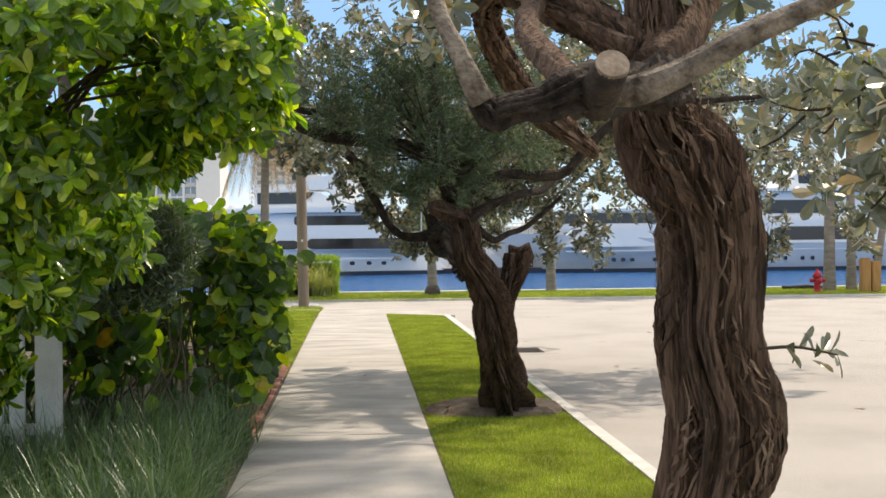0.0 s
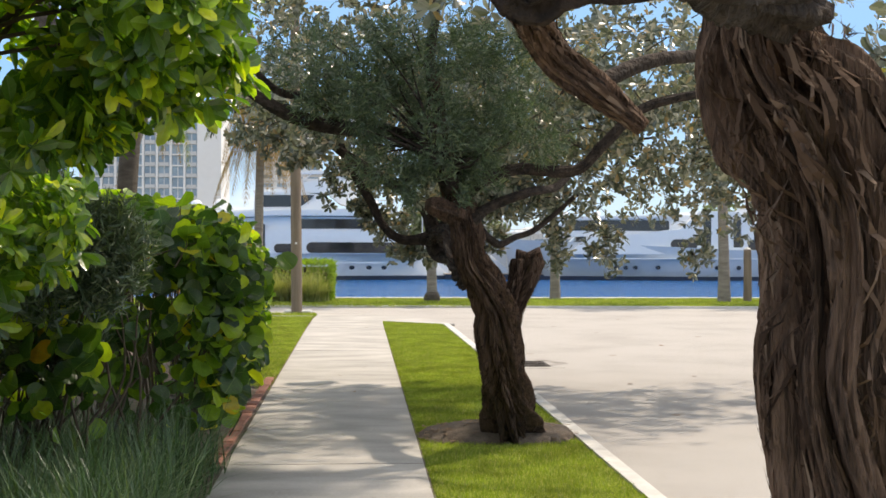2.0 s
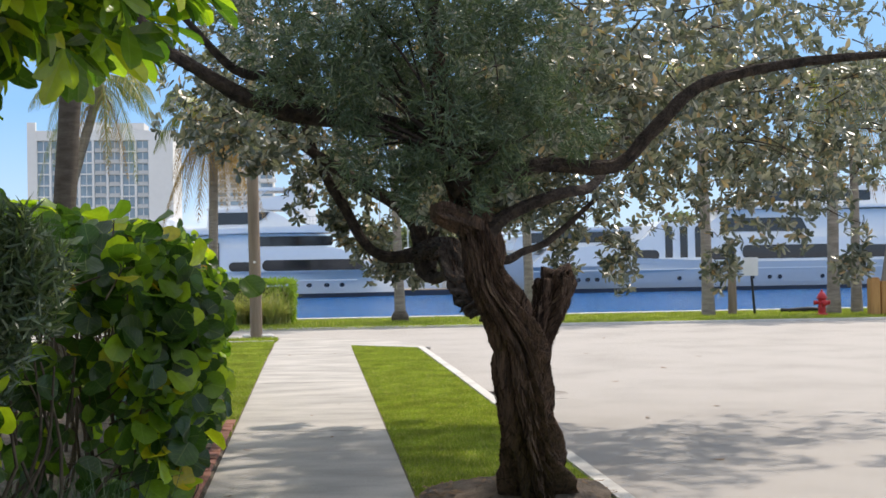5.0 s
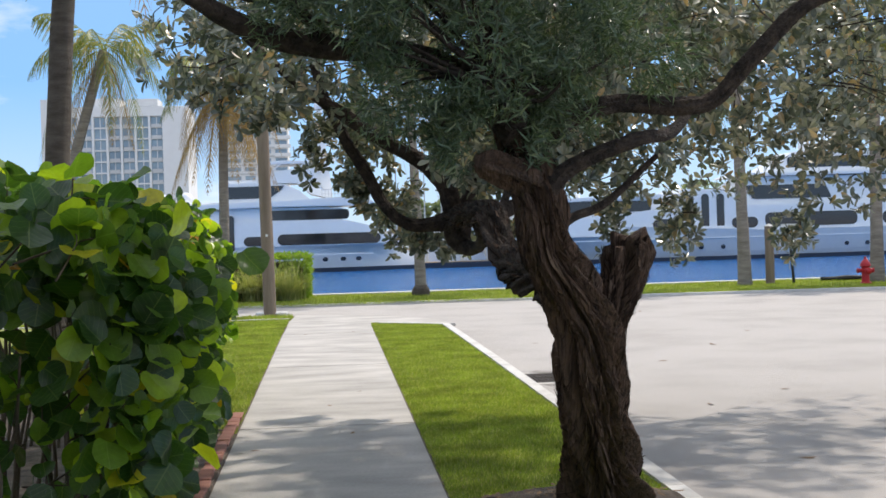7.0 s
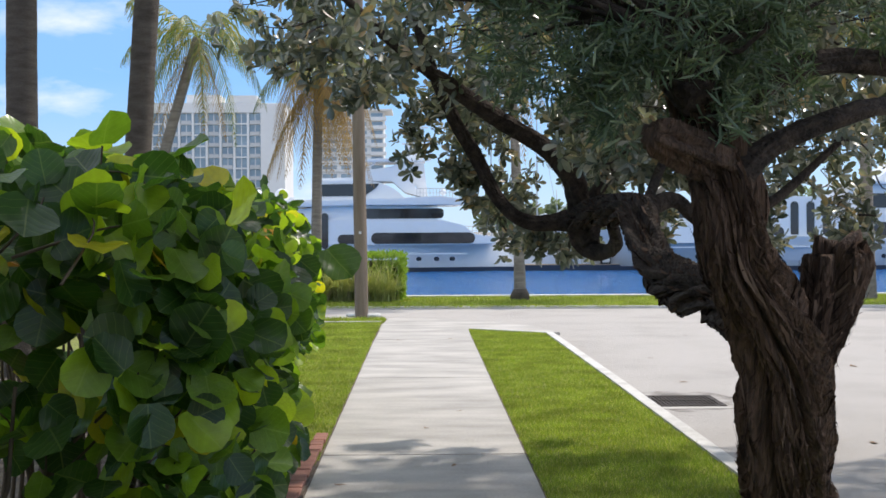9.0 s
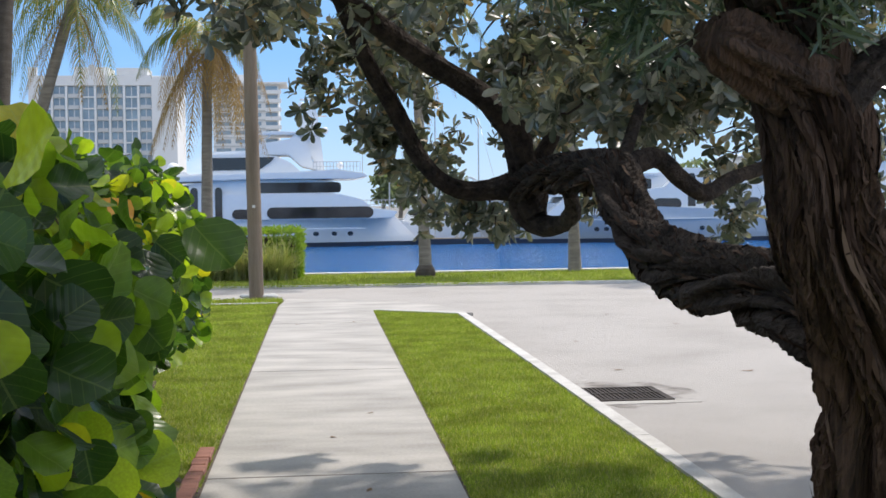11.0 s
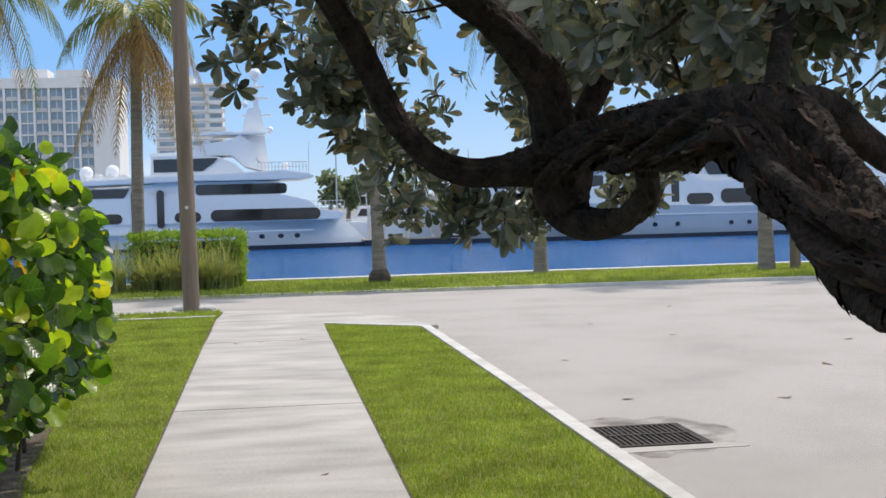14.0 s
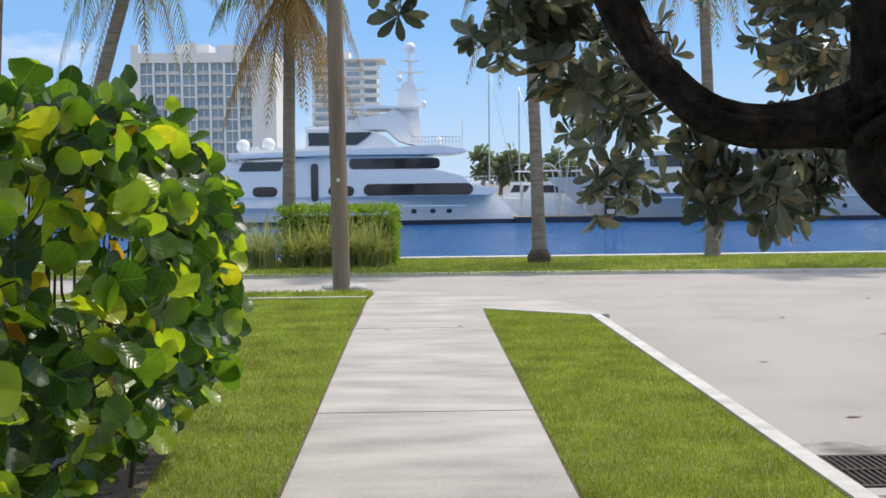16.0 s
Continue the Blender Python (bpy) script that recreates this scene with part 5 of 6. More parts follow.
def frond(name, base, turn, rise, length, mat, t, hang=1.0, n=34):
    """A feather palm leaf: an arching rib with two rows of drooping leaflets."""
    v, f, k = [], [], 0
    rib = []
    for i in range(n + 1):
        s = i / n
        d = length * (s - 0.25 * hang * s * s)
        z = length * (math.sin(rise) * s - hang * 0.62 * s * s)
        rib.append(np.array([base[0] + d * math.cos(rise * 0.6) * math.cos(turn), base[1] + d * math.cos(rise * 0.6) * math.sin(turn), base[2] + z]))
    for i in range(n):
        a, b = rib[i], rib[i + 1]
        w = 0.02 * (1 - i / n) + 0.004
        sd = np.array([-math.sin(turn), math.cos(turn), 0]) * w
        v += [a - sd, a + sd, b + sd, b - sd]
        f.append((k, k + 1, k + 2, k + 3))
        k += 4
        if i < 3:
            continue
        s = i / n
        ln = length * 0.30 * math.sin(math.pi * min(1, 0.15 + 0.85 * s)) ** 0.6 * (1 - 0.35 * s)
        along = unit(b - a)
        for sgn in (-1, 1):
            out = unit(np.array([-math.sin(turn), math.cos(turn), 0]) * sgn * 0.75 + along * 0.7 + np.array([0, 0, -0.35 - 0.5 * rng.random()]))
            m = a + out * ln * 0.55
            tip = a + out * ln + np.array([0, 0, -0.45 * ln])
            w2 = along * 0.018
            v += [a - w2, a + w2, m + w2, m - w2, tip + w2 * 0.15, tip - w2 * 0.15]
            f += [(k, k + 1, k + 2, k + 3), (k + 3, k + 2, k + 4, k + 5)]
            k += 6
    return solid(name, v, f, mat, t, smooth=False)


def palm(x, y, lean, height, r, bark, fronds, brown, label, seed, length=2.3, foot=False, dry=0.0):
    t = empty("palm_tree", x, y, 0, label, "palm tree", "palm trees")
    top = (x + lean, y, height)
    pts = [(x, y, -0.2, r * 1.45), (x + 0.01 * lean, y, 0.12, r * 1.25), (x + 0.12 * lean, y, height * 0.2, r), (x + 0.45 * lean, y, height * 0.55, r * 0.9), (*top, r * 0.78)]
    v, fc = tube_arrays(pts, seg=22, step=0.07, lump=0.05, seed=seed)
    bm = bmesh.new()
    bv = [bm.verts.new(p) for p in v]
    for q in fc:
        bm.faces.new([bv[i] for i in dict.fromkeys(q)])
    part("trunk", bm, bark, t, smooth=True)
    if foot:
        tube("root_boss", [(x, y, -0.05, r * 1.7), (x, y, 0.14, r * 1.75), (x, y, 0.27, r * 1.3)], PALM_BARK_DARK, t, "dark swollen root boss", seg=24, step=0.03, ridge=0.12, lump=0.2, seed=seed)
    for k in range(fronds):
        frond("frond", top, 2.39996 * k + seed, radians(62 - 75 * k / max(1, fronds - 1)), length * rng.uniform(0.9, 1.1), PALM_BROWN if k > fronds * (1 - dry) else PALM_GREEN, t, hang=0.9 + 0.7 * k / fronds)
    for k in range(brown):
        a = 2.39996 * k + seed * 2
        frond("dead_frond", (top[0] + 0.1 * math.cos(a), y + 0.1 * math.sin(a), height - 0.15), a, radians(-62), length * rng.uniform(0.6, 0.95), PALM_BROWN, t, hang=0.8, n=28)
    return t


palm(-2.62, 34.4, 0.1, 5.65, 0.135, PALM_BARK, 17, 18, "coconut palm with yellowing fronds and a brown skirt behind the hedge", 0.4, dry=0.35)
palm(-7.0, 34.3, 1.55, 6.4, 0.15, PALM_BARK, 15, 4, "leaning palm beside the sea wall", 1.3, 2.6)
palm(2.34, 33.7, -0.22, 6.3, 0.125, PALM_BARK, 14, 6, "slender grey palm on the sea wall lawn with a dark foot", 2.1, foot=True)
palm(6.06, 35.0, -0.25, 6.8, 0.13, PALM_BARK, 14, 6, "slender grey palm close to the sea wall", 3.7)
palm(10.67, 33.4, -0.2, 6.5, 0.15, PALM_BARK, 14, 6, "grey palm with a broad foot on the sea wall lawn", 4.4)
palm(14.02, 33.0, 0.03, 6.0, 0.16, PALM_BARK, 14, 6, "stout grey palm behind the hydrant", 5.2)
palm(14.85, 33.4, -0.05, 6.4, 0.13, PALM_BARK, 12, 4, "grey palm beside timber posts", 6.1)
palm(15.4, 33.0, 1.2, 6.2, 0.11, PALM_BARK, 12, 4, "leaning thin palm beside timber posts", 7.3)
palm(-3.75, 19.8, 0.55, 8.2, 0.175, PALM_BARK_DARK, 14, 4, "dark-trunked palm behind the sea grape hedge", 8.8, 2.8)
palm(-4.66, 18.4, 0.05, 8.6, 0.19, PALM_BARK_DARK, 14, 4, "thick dark-trunked palm in the garden", 9.9, 2.8)


def hydrant():
    x, y = 13.35, 32.2
    t = empty("fire_hydrant", x, y, 0, "red cast iron fire hydrant on the grass", "hydrant")
    tube("barrel", [(x, y, 0, 0.14), (x, y, 0.05, 0.14), (x, y, 0.06, 0.1), (x, y, 0.42, 0.1), (x, y, 0.44, 0.135), (x, y, 0.48, 0.135)], RED_PAINT, t, seg=20, step=0.02)
    tube("bonnet", [(x, y, 0.48, 0.125), (x, y, 0.54, 0.105), (x, y, 0.6, 0.06), (x, y, 0.63, 0.03), (x, y, 0.68, 0.03)], RED_PAINT, t, seg=20, step=0.015)
    for dx in (-1, 1):
        tube("nozzle", [(x + 0.08 * dx, y, 0.34, 0.05), (x + 0.17 * dx, y, 0.34, 0.05), (x + 0.175 * dx, y, 0.34, 0.062), (x + 0.21 * dx, y, 0.34, 0.062)], RED_PAINT, t, seg=14, step=0.015)
    tube("pumper_nozzle", [(x, y - 0.08, 0.33, 0.065), (x, y - 0.17, 0.33, 0.065), (x, y - 0.175, 0.33, 0.08), (x, y - 0.21, 0.33, 0.08)], RED_PAINT, t, seg=14, step=0.015)


hydrant()
for x, y, h in ((14.66, 31.95, 0.95), (14.98, 32.0, 0.85)):
    t = empty("timber_post", x, y, 0, "squared orange-brown timber mooring post", "post", "timber posts")
    boxes("shaft", TIMBER, t, (x - 0.13, x + 0.13, y - 0.13, y + 0.13, -0.1, h), bevel=0.02)
    boxes("cap", TIMBER, t, (x - 0.11, x + 0.11, y - 0.11, y + 0.11, h + 0.002, h + 0.03), bevel=0.01)
t = empty("timber_pile", 11.41, 33.6, 0, "weathered round timber pile near the water", "post")
tube("shaft", [(11.41, 33.6, -0.1, 0.12), (11.4, 33.6, 1.5, 0.11)], POLE_WOOD, t, seg=18, step=0.1, ridge=0.03)
bm = bmesh.new()
bmesh.ops.create_cone(bm, cap_ends=True, segments=18, radius1=0.115, radius2=0.02, depth=0.07, matrix=Matrix.Translation((11.4, 33.6, 1.535)))
part("cap", bm, STONE_WHITE, t, "pale conical cap")
t = empty("sign_post", 11.95, 33.4, 0, "small blank white sign on a thin dark post", "sign")
tube("post", [(11.97, 33.4, -0.1, 0.035), (11.88, 33.4, 1.15, 0.035)], DARK_METAL, t, seg=10, step=0.2)
boxes("panel", SIGN_FACE, t, (11.62, 12.06, 33.35, 33.365, 1.05, 1.55), bevel=0.005)
t = empty("mooring_line", 13.9, 33.9, 0, "dark fender and rope lying on the sea wall", "rope")
tube("rope", [(13.0, 34.2, 0.06, 0.06), (13.9, 34.0, 0.07, 0.07), (14.6, 34.1, 0.06, 0.05)], DARK_METAL, t, seg=10, step=0.1, lump=0.3)


# ---- the yachts across the canal ----
YY = 115.0


def hull(t, stern, bow, foot, sheer, mat, flare=1.0, beam=8.5, name="hull", steps=40):
    """Lofted hull: stations from stern to bow; foot: where the stem meets the water; sheer(x): deck height."""
    bm = bmesh.new()
    rows = []
    sgn = 1 if bow > stern else -1
    for i in range(steps + 1):
        s = i / steps
        half = 0.5 * beam * (1 - max(0.0, (s - 0.55) / 0.45) ** 2.2 * 0.985)
        row = []
        for k, q in enumerate((0.0, 0.06, 0.35, 0.7, 1.0)):
            end = foot + (bow - foot) * q
            x = stern + (end - stern) * s
            z = WATER_Z - 0.25 + (sheer(x) - WATER_Z + 0.25) * q
            wd = half * (0.80 + 0.20 * q ** 0.7 * flare)
            row.append((x, wd, z))
        rows.append(row)
    grid = [[[bm.verts.new((x, YY + 0.5 * beam + side * w, z)) for x, w, z in row] for row in rows] for side in (-1, 1)]
    for g in grid:
        for i in range(steps):
            for k in range(4):
                bm.faces.new((g[i][k], g[i + 1][k], g[i + 1][k + 1], g[i][k + 1]))
    for i in range(steps):
        bm.faces.new((grid[0][i][4], grid[0][i + 1][4], grid[1][i + 1][4], grid[1][i][4]))
    for e in (0, steps):
        bm.faces.new([grid[0][e][k] for k in range(5)] + [grid[1][e][k] for k in range(4, -1, -1)])
    bmesh.ops.recalc_face_normals(bm, faces=bm.faces[:])
    return part(name, bm, mat, t, smooth=False)


def lozenge(t, name, x0, x1, z0, z1, y, mat=None, round_=0.5, label="", slope=0.0):
    """A dark window with rounded ends set 3 cm proud of the side."""
    r = round_ * min(x1 - x0, z1 - z0)
    pts = []
    for cx, cz, a0 in ((x1 - r, z1 - r, 0), (x0 + r, z1 - r, 90), (x0 + r, z0 + r, 180), (x1 - r, z0 + r, 270)):
        for k in range(6):
            a = radians(a0 + 18 * k)
            px, pz = cx + r * math.cos(a), cz + r * math.sin(a)
            pts.append((px + slope * (pz - z0), pz))
    return profile(name, mat or DARK_GLASS, pts, y - 0.03, y + 0.3, t, label=label)


def rail(t, x0, x1, z, y, n):
    many = [[(x0, y, z + 0.9, 0.03), (x1, y, z + 0.9, 0.03)], [(x0, y, z + 0.5, 0.02), (x1, y, z + 0.5, 0.02)]]
    many += [[(x0 + (x1 - x0) * i / n, y, z, 0.025), (x0 + (x1 - x0) * i / n, y, z + 0.9, 0.025)] for i in range(n + 1)]
    tubes("railing", many, STEEL, t, "thin steel railing", "stuff", seg=5, step=3.0)


def dome(t, x, y, z, r):
    bm = bmesh.new()
    bmesh.ops.create_uvsphere(bm, u_segments=16, v_segments=10, radius=r, matrix=Matrix.Translation((x, y, z + r * 0.9)))
    bmesh.ops.create_cone(bm, cap_ends=True, segments=14, radius1=r * 0.5, radius2=r * 0.6, depth=r * 0.6, matrix=Matrix.Translation((x, y, z + r * 0.1)))
    return part("radar_dome", bm, WHITE, t, smooth=True)


def yacht_one():
    t = empty("motor_yacht", -10, YY + 4, WATER_Z, "large white three-deck motor yacht with tinted window bands", "yacht", "moored yachts")
    hull(t, -38.0, 6.6, 9.6, lambda x: 0.42 + 0.03 * max(0, x + 4) ** 1.1, WHITE, 0.6)
    hull(t, -38.0, 9.5, 9.62, lambda x: WATER_Z + 0.36, BLUE_BAND, 0.0, 5.6, "boot_stripe")
    boxes("rubbing_strake", WHITE, t, (-37, 4.0, YY - 0.1, YY + 0.35, -0.42, -0.32), bevel=0.03)
    y = YY + 0.25
    # main deck house, flush with the side
    profile("main_deck", WHITE, [(-37, 0.3), (6.4, 0.5), (6.9, 1.1), (4.6, 1.45), (3.7, 2.2), (1.6, 2.72), (-9.0, 2.75), (-10.4, 3.3), (-13.5, 3.6), (-17.5, 2.9), (-19, 2.75), (-37, 2.6)], y, YY + 8.2, t, bevel=0.06, inset=0.15)
    lozenge(t, "window_band", -4.6, 4.7, 0.55, 1.55, y, slope=0.0, label="long tinted window band")
    for x0, x1 in ((-14.0, -11.9), (-7.6, -5.4), (-20.5, -18.4)):
        lozenge(t, "oval_window", x0, x1, 0.55, 1.4, y)
    for x in (-11.15, -9.05):
        lozenge(t, "tall_window", x, x + 0.62, 0.1, 3.35, y + 0.02)
    lozenge(t, "aft_window", -15.2, -11.7, 2.72, 3.5, y + 0.1, round_=0.2, slope=0.6)
    for x in (-0.6, 1.0, 2.4):
        lozenge(t, "porthole", x, x + 0.5, -1.0, -0.62, YY + 0.2)
    # upper deck
    profile("upper_deck", WHITE, [(-17, 2.6), (1.3, 2.7), (1.4, 3.8), (-1, 3.95), (-8.5, 3.95), (-12, 3.6), (-17, 3.5)], y + 0.5, YY + 7.7, t, bevel=0.05, inset=0.1)
    lozenge(t, "window_band", -5.8, 1.9, 2.82, 3.72, y + 0.5, round_=0.35, label="tinted upper window band")
    profile("deck_overhang", WHITE, [(-16, 3.75), (-6, 4.0), (3.2, 4.0), (4.3, 4.22), (3.9, 4.5), (1.6, 4.85), (-1.5, 4.7), (-9, 4.5), (-16, 4.2)], y - 0.1, YY + 8.4, t, bevel=0.08)
    # bridge deck
    profile("bridge", WHITE, [(-15, 4.3), (-1.5, 4.6), (-2.5, 5.5), (-3.8, 6.1), (-6.5, 6.35), (-9.5, 6.3), (-9.6, 4.6), (-15, 4.5)], y + 1.2, YY + 7.0, t, bevel=0.06, inset=0.15)
    profile("bridge_window", DARK_GLASS, [(-9.3, 4.85), (-5.2, 4.9), (-4.2, 5.6), (-3.9, 6.0), (-9.3, 5.95)], y + 1.17, y + 1.6, t, label="dark wraparound bridge window")
    profile("roof", WHITE, [(-9.7, 6.2), (-2.7, 6.2), (-1.6, 5.2), (0.3, 4.7), (0.5, 5.0), (-0.6, 5.6), (-0.9, 7.2), (-2.0, 8.1), (-2.6, 7.6), (-5.2, 7.2), (-6.3, 6.6), (-9.6, 6.5)], y + 1.6, YY + 6.6, t, bevel=0.08)
    profile("hardtop", WHITE, [(-6.2, 7.95), (0.2, 8.0), (0.3, 8.15), (-4, 8.3), (-6.0, 8.15)], y + 1.4, YY + 6.8, t, bevel=0.05)
    for x in (-5.9, -4.6):
        tube("hardtop_strut", [(x - 0.8, y + 1.7, 7.0, 0.07), (x + 0.4, y + 1.7, 8.0, 0.06)], WHITE, t, seg=8, step=0.4)
    profile("mast_tower", WHITE, [(-1.9, 7.6), (0.1, 4.9), (0.5, 4.9), (0.0, 9.3), (-0.2, 10.4), (-1.2, 10.4), (-1.6, 9.2)], YY + 3.3, YY + 5.0, t, bevel=0.1)
    tube("mast", [(-0.55, YY + 4, 9.0, 0.35), (-0.55, YY + 4, 11.2, 0.22), (-0.55, YY + 4, 13.0, 0.12)], WHITE, t, seg=12, step=0.4)
    for z, w in ((9.7, 1.3), (11.2, 1.1), (12.2, 0.8)):
        boxes("crosstree", WHITE, t, (-0.55 - w, -0.55 + w, YY + 3.6, YY + 4.4, z, z + 0.12), bevel=0.02)
    dome(t, -0.55, YY + 4, 12.9, 0.52)
    for x, z, r in ((-15.1, 4.4, 0.6), (-12.9, 4.5, 0.6), (0.6, 8.15, 0.3), (1.9, 5.0, 0.3), (-1.5, 10.4, 0.3)):
        dome(t, x, YY + 3.0, z, r)
    boxes("life_raft", WHITE, t, (-14.4, -13.6, y + 1.5, y + 2.4, 4.45, 4.85), bevel=0.15)
    boxes("life_raft", WHITE, t, (-12.2, -11.5, y + 1.5, y + 2.4, 4.45, 4.8), bevel=0.15)
    rail(t, -0.5, 3.6, 4.6, y + 0.1, 14)
    rail(t, 3.5, 6.8, 1.2, y + 0.6, 10)
    tube("antenna", [(3.9, YY + 4, 4.4, 0.04), (4.0, YY + 4, 7.4, 0.02)], STEEL, t, seg=6, step=1.0)


def yacht_two():
    t = empty("motor_yacht", 34, YY + 4, WATER_Z, "long pale motor yacht with a grey flared bow and oval windows", "yacht", "moored yachts")
    hull(t, 66.0, 11.3, 16.2, lambda x: 1.95 - 0.045 * max(0, x - 14) if x < 40 else 0.75, GREY_HULL, 1.3)
    hull(t, 66.0, 15.9, 16.2, lambda x: WATER_Z + 0.36, BLUE_BAND, 0.0, 4.2, "boot_stripe")
    boxes("rubbing_strake", WHITE, t, (20, 66, YY - 0.12, YY + 0.3, 0.05, 0.15), bevel=0.03)
    y = YY + 0.2
    profile("main_deck", WHITE, [(20.0, 0.5), (66, 0.5), (66, 3.0), (39, 3.1), (36.5, 4.6), (32.8, 4.7), (31.0, 3.0), (27.5, 2.55), (22, 2.2)], y, YY + 8.2, t, bevel=0.06, inset=0.12)
    lozenge(t, "oval_window", 29.9, 32.5, 0.95, 1.95, y)
    lozenge(t, "oval_window", 37.4, 39.9, 0.95, 1.95, y)
    for x in (33.1, 34.55, 36.0):
        lozenge(t, "tall_window", x, x + 0.72, 0.8, 4.2, y + 0.05)
    lozenge(t, "window_band", 40.6, 49.5, 1.0, 2.3, y, round_=0.4, label="long tinted window band")
    lozenge(t, "window_band", 52.0, 60.0, 1.0, 2.2, y, round_=0.4, label="long tinted window band")
    profile("upper_deck", WHITE, [(18.6, 2.1), (38, 2.6), (66, 2.9), (64, 5.6), (39.5, 5.7), (37.5, 4.3), (30, 4.25), (19.2, 3.4)], y + 1.0, YY + 7.4, t, bevel=0.06, inset=0.1)
    lozenge(t, "window_band", 20.0, 30.0, 2.75, 3.75, y + 1.0, round_=0.2, label="dark forward window band")
    lozenge(t, "window_band", 39.8, 47.5, 3.6, 4.9, y + 1.0, round_=0.15, slope=-0.5, label="dark upper window band")
    profile("deck_overhang", WHITE, [(17.6, 3.6), (31, 4.05), (31, 4.3), (18.6, 4.05)], y + 0.6, YY + 7.8, t, bevel=0.05)
    profile("deck_overhang", WHITE, [(38, 5.7), (60, 5.8), (60, 6.1), (39, 6.05)], y + 0.3, YY + 8.0, t, bevel=0.06)
    profile("bridge", WHITE, [(41, 6.0), (58, 6.0), (56, 8.0), (44, 8.0)], y + 1.4, YY + 7.0, t, bevel=0.08, inset=0.2)
    lozenge(t, "bridge_window", 43.4, 54.0, 6.5, 7.5, y + 1.45, round_=0.2, label="dark bridge window")
    for x in (24.5, 25.4, 26.3, 28.5, 34.2, 36.3, 41.3, 43.0, 44.0, 48.2, 50.2):
        lozenge(t, "porthole", x, x + 0.42, -0.95, -0.55, YY + 0.15)
    for x in (20.4, 23.6):
        dome(t, x, YY + 4, 4.1, 0.3)
    tube("mast", [(18.3, YY + 4, 3.4, 0.08), (18.3, YY + 4, 6.6, 0.04)], STEEL, t, seg=8, step=1.0)
    tube("flagstaff", [(12.6, YY + 4, 2.0, 0.05), (12.4, YY + 4, 5.5, 0.03)], STEEL, t, seg=6, step=1.0)
    rail(t, 12.5, 19.0, 1.95, YY + 3.0, 14)
    dome(t, 46, YY + 4, 8.0, 0.6)


yacht_one()
yacht_two()


def small_boat(x, y, ln, label):
    t = empty("cabin_cruiser", x, y, WATER_Z, label, "boat", "small boats")
    profile("hull", WHITE, [(x, WATER_Z - 0.2), (x + ln, WATER_Z - 0.2), (x + ln * 1.04, -0.1), (x - 0.6, 0.15)], y, y + 3, t, bevel=0.1)
    profile("cabin", WHITE, [(x + ln * 0.2, 0.0), (x + ln * 0.85, -0.1), (x + ln * 0.75, 1.5), (x + ln * 0.35, 1.6)], y + 0.5, y + 2.5, t, bevel=0.1)
    profile("windscreen", DARK_GLASS, [(x + ln * 0.3, 0.6), (x + ln * 0.78, 0.55), (x + ln * 0.74, 1.2), (x + ln * 0.36, 1.3)], y + 0.46, y + 0.8, t)
    profile("flybridge", WHITE, [(x + ln * 0.4, 2.5), (x + ln * 0.72, 2.5), (x + ln * 0.7, 2.65), (x + ln * 0.42, 2.65)], y + 0.4, y + 2.6, t, bevel=0.04)
    for q in (0.45, 0.68):
        tube("strut", [(x + ln * q, y + 1, 1.4, 0.05), (x + ln * q, y + 1, 2.55, 0.05)], STEEL, t, seg=6, step=0.5)


for x, y, ln in ((8.2, 122.5, 7.0), (11.5, 126.5, 8.0), (15.0, 128.0, 7.5), (7.0, 127.5, 6.0)):
    small_boat(x, y, ln, "small white cabin cruiser moored between the yachts")
for x, h in ((7.2, 13.0), (10.2, 11.0), (12.0, 14.5), (16.5, 10.5)):
    t = empty("sailing_boat", x, 134, -1, "moored sailing boat with a bare mast", "boat", "sailing boats")
    tube("mast", [(x, 134, -1.2, 0.09), (x, 134, h, 0.06)], STEEL, t, seg=6, step=2)
    tube("stay", [(x, 134, h, 0.02), (x + 3, 134, -0.8, 0.02)], STEEL, t, seg=4, step=4)
    profile("hull", WHITE, [(x - 3, -0.9), (x + 3, -0.9), (x + 3.6, 0.3), (x - 3, 0.2)], 133, 135.4, t, bevel=0.1)


t = empty("floating_dock", 13, 118, WATER_Z, "low floating dock with dark fendering between the yachts", "dock")
boxes("deck", DECK, t, (8.5, 18.0, 117.0, 119.5, WATER_Z + 0.42, WATER_Z + 0.55), bevel=0.02)
boxes("fender", BLUE_BAND, t, (8.5, 18.0, 116.8, 117.0, WATER_Z - 0.2, WATER_Z + 0.5), bevel=0.03)
for x in (9.2, 12.6, 17.2):
    tube("pile", [(x, 119.7, WATER_Z - 1, 0.16), (x, 119.7, 1.6, 0.15)], FENCE_WHITE, t, seg=12, step=0.5)
t = empty("dock_locker", 16.8, 117.8, WATER_Z + 0.55, "dark locker with a white panel standing on the dock", "locker")
boxes("body", DARK_METAL, t, (16.3, 17.2, 117.3, 118.0, WATER_Z + 0.55, WATER_Z + 2.1), bevel=0.04)
boxes("panel", FENCE_WHITE, t, (16.42, 17.08, 117.26, 117.29, WATER_Z + 0.7, WATER_Z + 1.1), bevel=0.01)
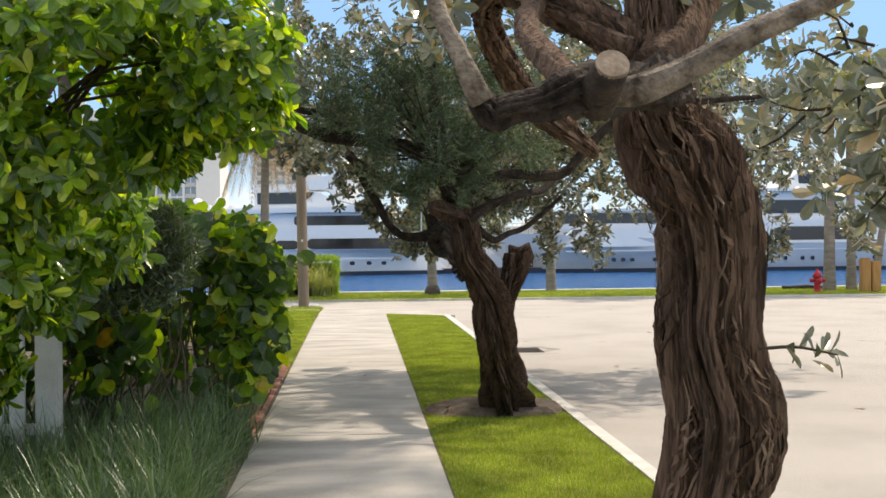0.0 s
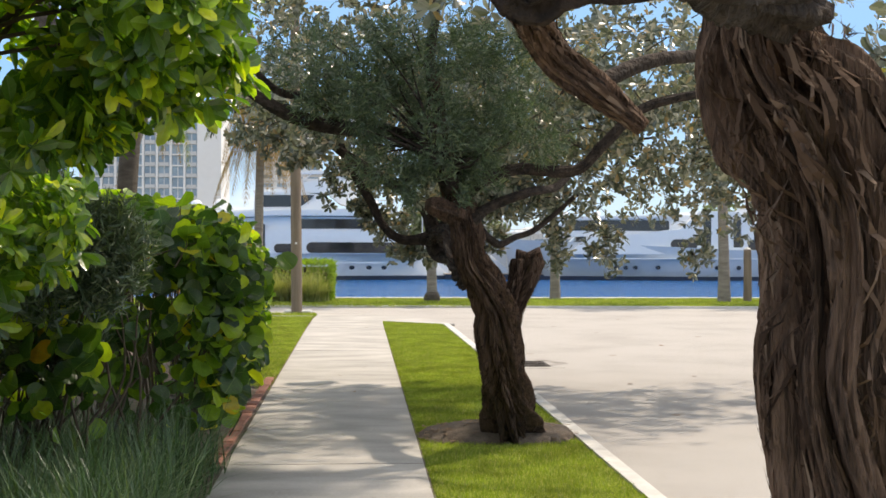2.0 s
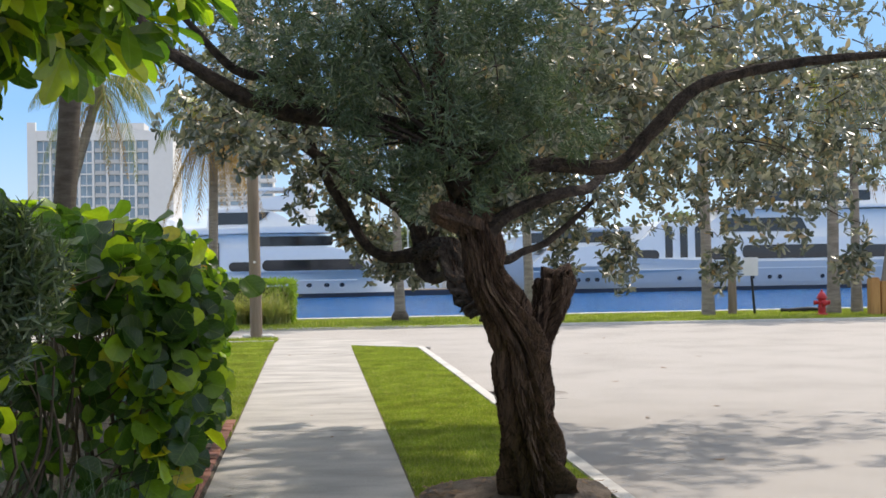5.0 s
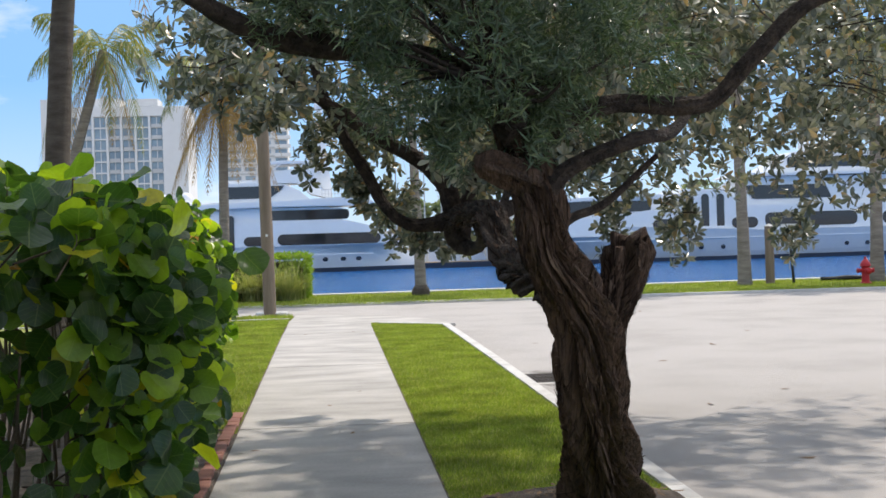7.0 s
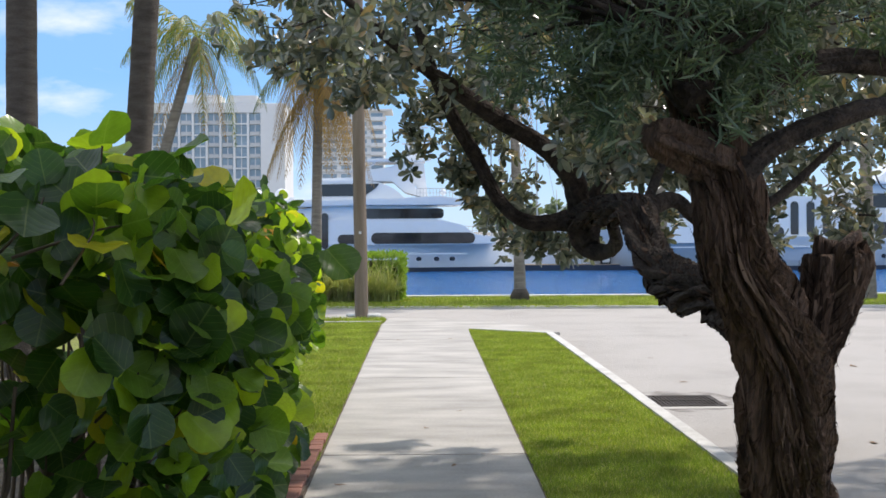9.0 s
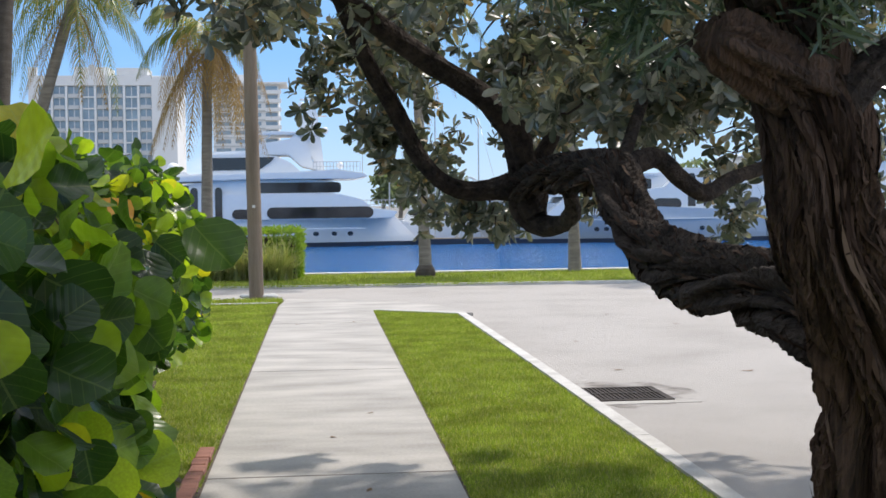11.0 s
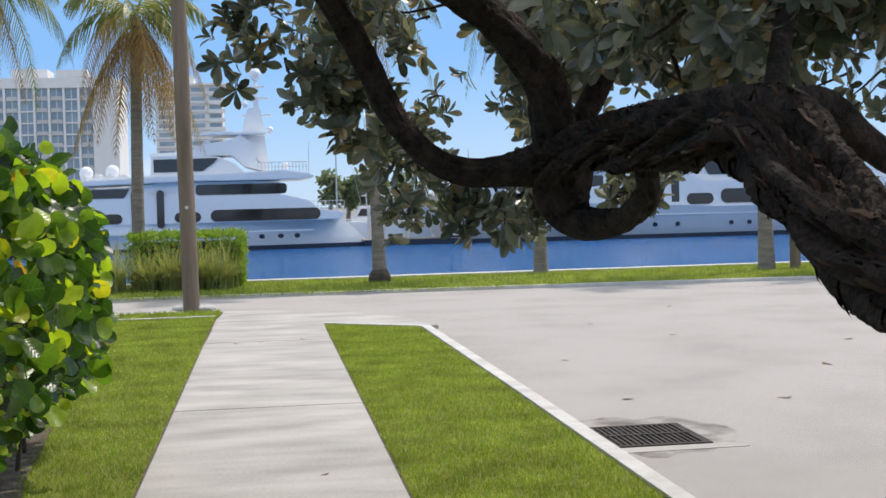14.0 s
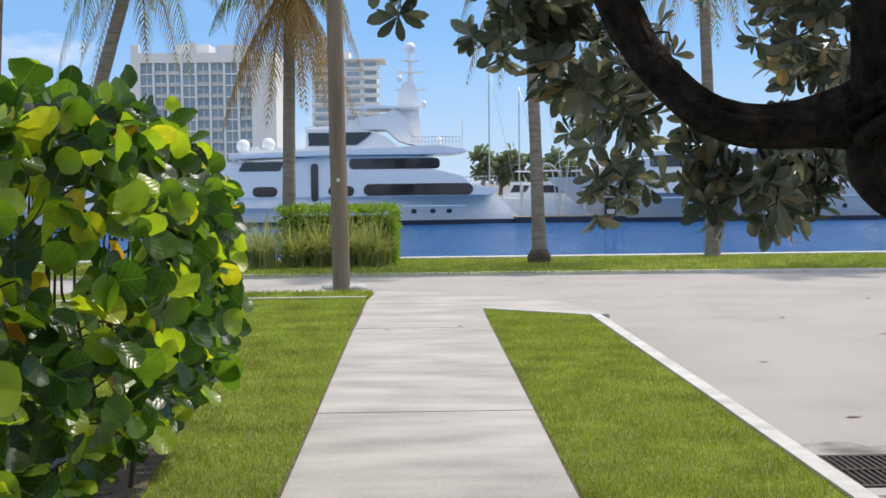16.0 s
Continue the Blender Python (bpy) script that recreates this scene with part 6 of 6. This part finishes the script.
for x, z in ((10.4, 3.2), (12.8, 4.1)):
    t = empty("gangway_frame", x, 119, WATER_Z, "white tubular boarding frame on the dock", "gangway", "boarding frames")
    tube("upright", [(x, 118.4, WATER_Z + 0.55, 0.06), (x + 0.5, 118.4, z - 0.6, 0.05), (x + 1.0, 118.4, z, 0.05)], FENCE_WHITE, t, seg=8, step=0.3)
    tube("brace", [(x + 1.9, 118.4, WATER_Z + 0.55, 0.06), (x + 1.4, 118.4, z - 0.8, 0.05), (x + 0.8, 118.4, z, 0.05)], FENCE_WHITE, t, seg=8, step=0.3)
    tube("top_rail", [(x - 0.6, 118.4, z - 0.9, 0.05), (x + 0.9, 118.4, z, 0.06), (x + 2.2, 118.4, z - 1.0, 0.05)], FENCE_WHITE, t, seg=8, step=0.3)


# ---- buildings and trees beyond ----
def hotel():
    x0, x1, y0, z0, top = -75.0, -37.0, 340.0, -0.9, 36.5
    t = empty("hotel_building", -56, y0, z0, "tall white slab hotel with a grid of balcony windows", "building")
    floor_h, n = 3.0, 12
    boxes("wall", FACADE, t, (x0, x1, y0 + 1.2, y0 + 22, z0, top))
    boxes("end_wall", FACADE, t, (-43.2, x1, y0, y0 + 1.19, z0, top - 0.4))
    boxes("end_wall", FACADE, t, (x0, x0 + 2.2, y0, y0 + 1.19, z0, top + 2.2))
    boxes("parapet", FACADE, t, (x0 + 2.2, -43.2, y0 + 0.1, y0 + 1.19, top - 2.6, top))
    cols = 8
    w = (-43.2 - (x0 + 2.2)) / cols
    for c in range(cols + 1):
        x = x0 + 2.2 + c * w
        boxes("pier", FACADE, t, (x - 0.3, x + 0.3, y0 + 0.05, y0 + 1.19, z0, top - 2.6))
    for k in range(n):
        z = top - 2.6 - (k + 1) * floor_h
        boxes("floor_band", FACADE, t, (x0 + 2.2, -43.2, y0 + 0.5, y0 + 1.19, z - 0.2, z + 0.2))
        for c in range(cols):
            x = x0 + 2.2 + c * w
            wn_ = boxes("window", GLAZING, t, (x + 0.3, x + w - 0.3, y0 + 1.0, y0 + 1.19, z + 0.2, z + floor_h - 0.2))
            boxes("mullion", FACADE, wn_, (x + 0.5 * w - 0.1, x + 0.5 * w + 0.1, y0 + 0.9, y0 + 0.99, z + 0.2, z + floor_h - 0.2))
            if c in (1, 2, 4, 5, 7):
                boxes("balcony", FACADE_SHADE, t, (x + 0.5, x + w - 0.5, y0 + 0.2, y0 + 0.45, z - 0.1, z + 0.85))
    boxes("plant_room", FACADE, t, (-64, -55, y0 + 4, y0 + 14, top, top + 2.6))
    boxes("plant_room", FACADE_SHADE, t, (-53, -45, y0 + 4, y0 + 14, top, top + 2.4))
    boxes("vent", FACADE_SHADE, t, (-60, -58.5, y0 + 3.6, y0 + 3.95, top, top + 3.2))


def apartments():
    x0, x1, y0, z0, top = -36.0, -13.5, 440.0, -0.9, 44.0
    t = empty("apartment_building", -25, y0, z0, "distant beige apartment tower with rows of balconies", "building")
    boxes("wall", FACADE, t, (x0, x1, y0 + 2, y0 + 20, z0, top))
    boxes("roof", FACADE, t, (x0 - 0.5, x1 + 3.0, y0, y0 + 20, top, top + 0.6))
    boxes("stair_tower", FACADE, t, (-30.0, -23.0, y0 + 4, y0 + 16, top + 0.6, top + 3.5))
    for k in range(14):
        z = top - 3.05 * (k + 1)
        boxes("balcony", FACADE, t, (x1 - 4.5, x1 + 1.0, y0 + 0.2, y0 + 1.99, z - 0.4, z + 0.9))
        for a, b in ((x0 + 1, x0 + 6), (x0 + 7.5, x0 + 11), (x0 + 12, x0 + 16.5), (x1 - 4.4, x1 - 0.4)):
            boxes("window", GLAZING, t, (a, b, y0 + 1.85, y0 + 1.99, z + 0.95, z + 2.3))
        boxes("floor_band", FACADE_SHADE, t, (x0, x1 - 4.5, y0 + 1.75, y0 + 1.99, z - 0.3, z + 0.2))


hotel()
apartments()


def far_tree(x, y, h, r):
    t = empty("tree", x, y, -0.9, "distant leafy green tree behind the quay", "tree", "distant trees")
    tube("trunk", [(x, y, -1.0, 0.3), (x + 0.2, y, h * 0.5, 0.2), (x, y, h * 0.8, 0.08)], PALM_BARK, t, seg=8, step=0.8)
    p = np.vstack([in_blob(420, (x, y, h * 0.72), (r, r, h * 0.28), 0.4, -0.1, 0.7), in_blob(160, (x + r * 0.6, y, h * 0.55), (r * 0.6, r * 0.6, h * 0.2), 0.4)])
    scatter("crown", OVAL, p, rng.normal(size=p.shape) + np.array([0, 0, -0.5]), rng.normal(size=p.shape), rng.uniform(0.5, 1.1, len(p)), FAR_LEAF, t, kind="stuff")


for x, y, h, r in ((7.2, 150, 5.4, 1.0), (9.4, 152, 4.4, 0.9), (10.8, 151, 5.2, 1.0), (13.0, 150, 4.6, 1.0), (15.4, 153, 5.2, 1.1), (17.5, 154, 4.4, 1.2), (-60, 160, 7, 5), (60, 160, 8, 5), (48, 158, 7.0, 4.0), (70, 156, 7.0, 4.5), (82, 160, 8.0, 5.0), (94, 158, 7.0, 5.0), (-75, 165, 8, 5), (-45, 158, 6, 4)):
    far_tree(x, y, h, r)
t = empty("waterfront_house", 30, 165, -0.9, "low pale waterfront building behind the yachts", "building")
boxes("wall", FACADE, t, (22, 75, 165, 180, -0.9, 2.6))
profile("roof", FACADE_SHADE, [(21, 2.6), (76, 2.6), (72, 3.8), (25, 3.8)], 164.5, 180.5, t)
for k in range(12):
    boxes("window", GLAZING, t, (24 + 4.2 * k, 26.4 + 4.2 * k, 164.9, 164.99, 0.4, 2.0))
t = empty("waterfront_house", -50, 190, -0.9, "long pale waterfront building beyond the quay", "building")
boxes("wall", FACADE, t, (-130, -8, 190, 200, -0.9, 3.2))
for k in range(24):
    boxes("window", GLAZING, t, (-126 + 4.8 * k, -123.6 + 4.8 * k, 189.9, 189.99, 0.4, 2.3))
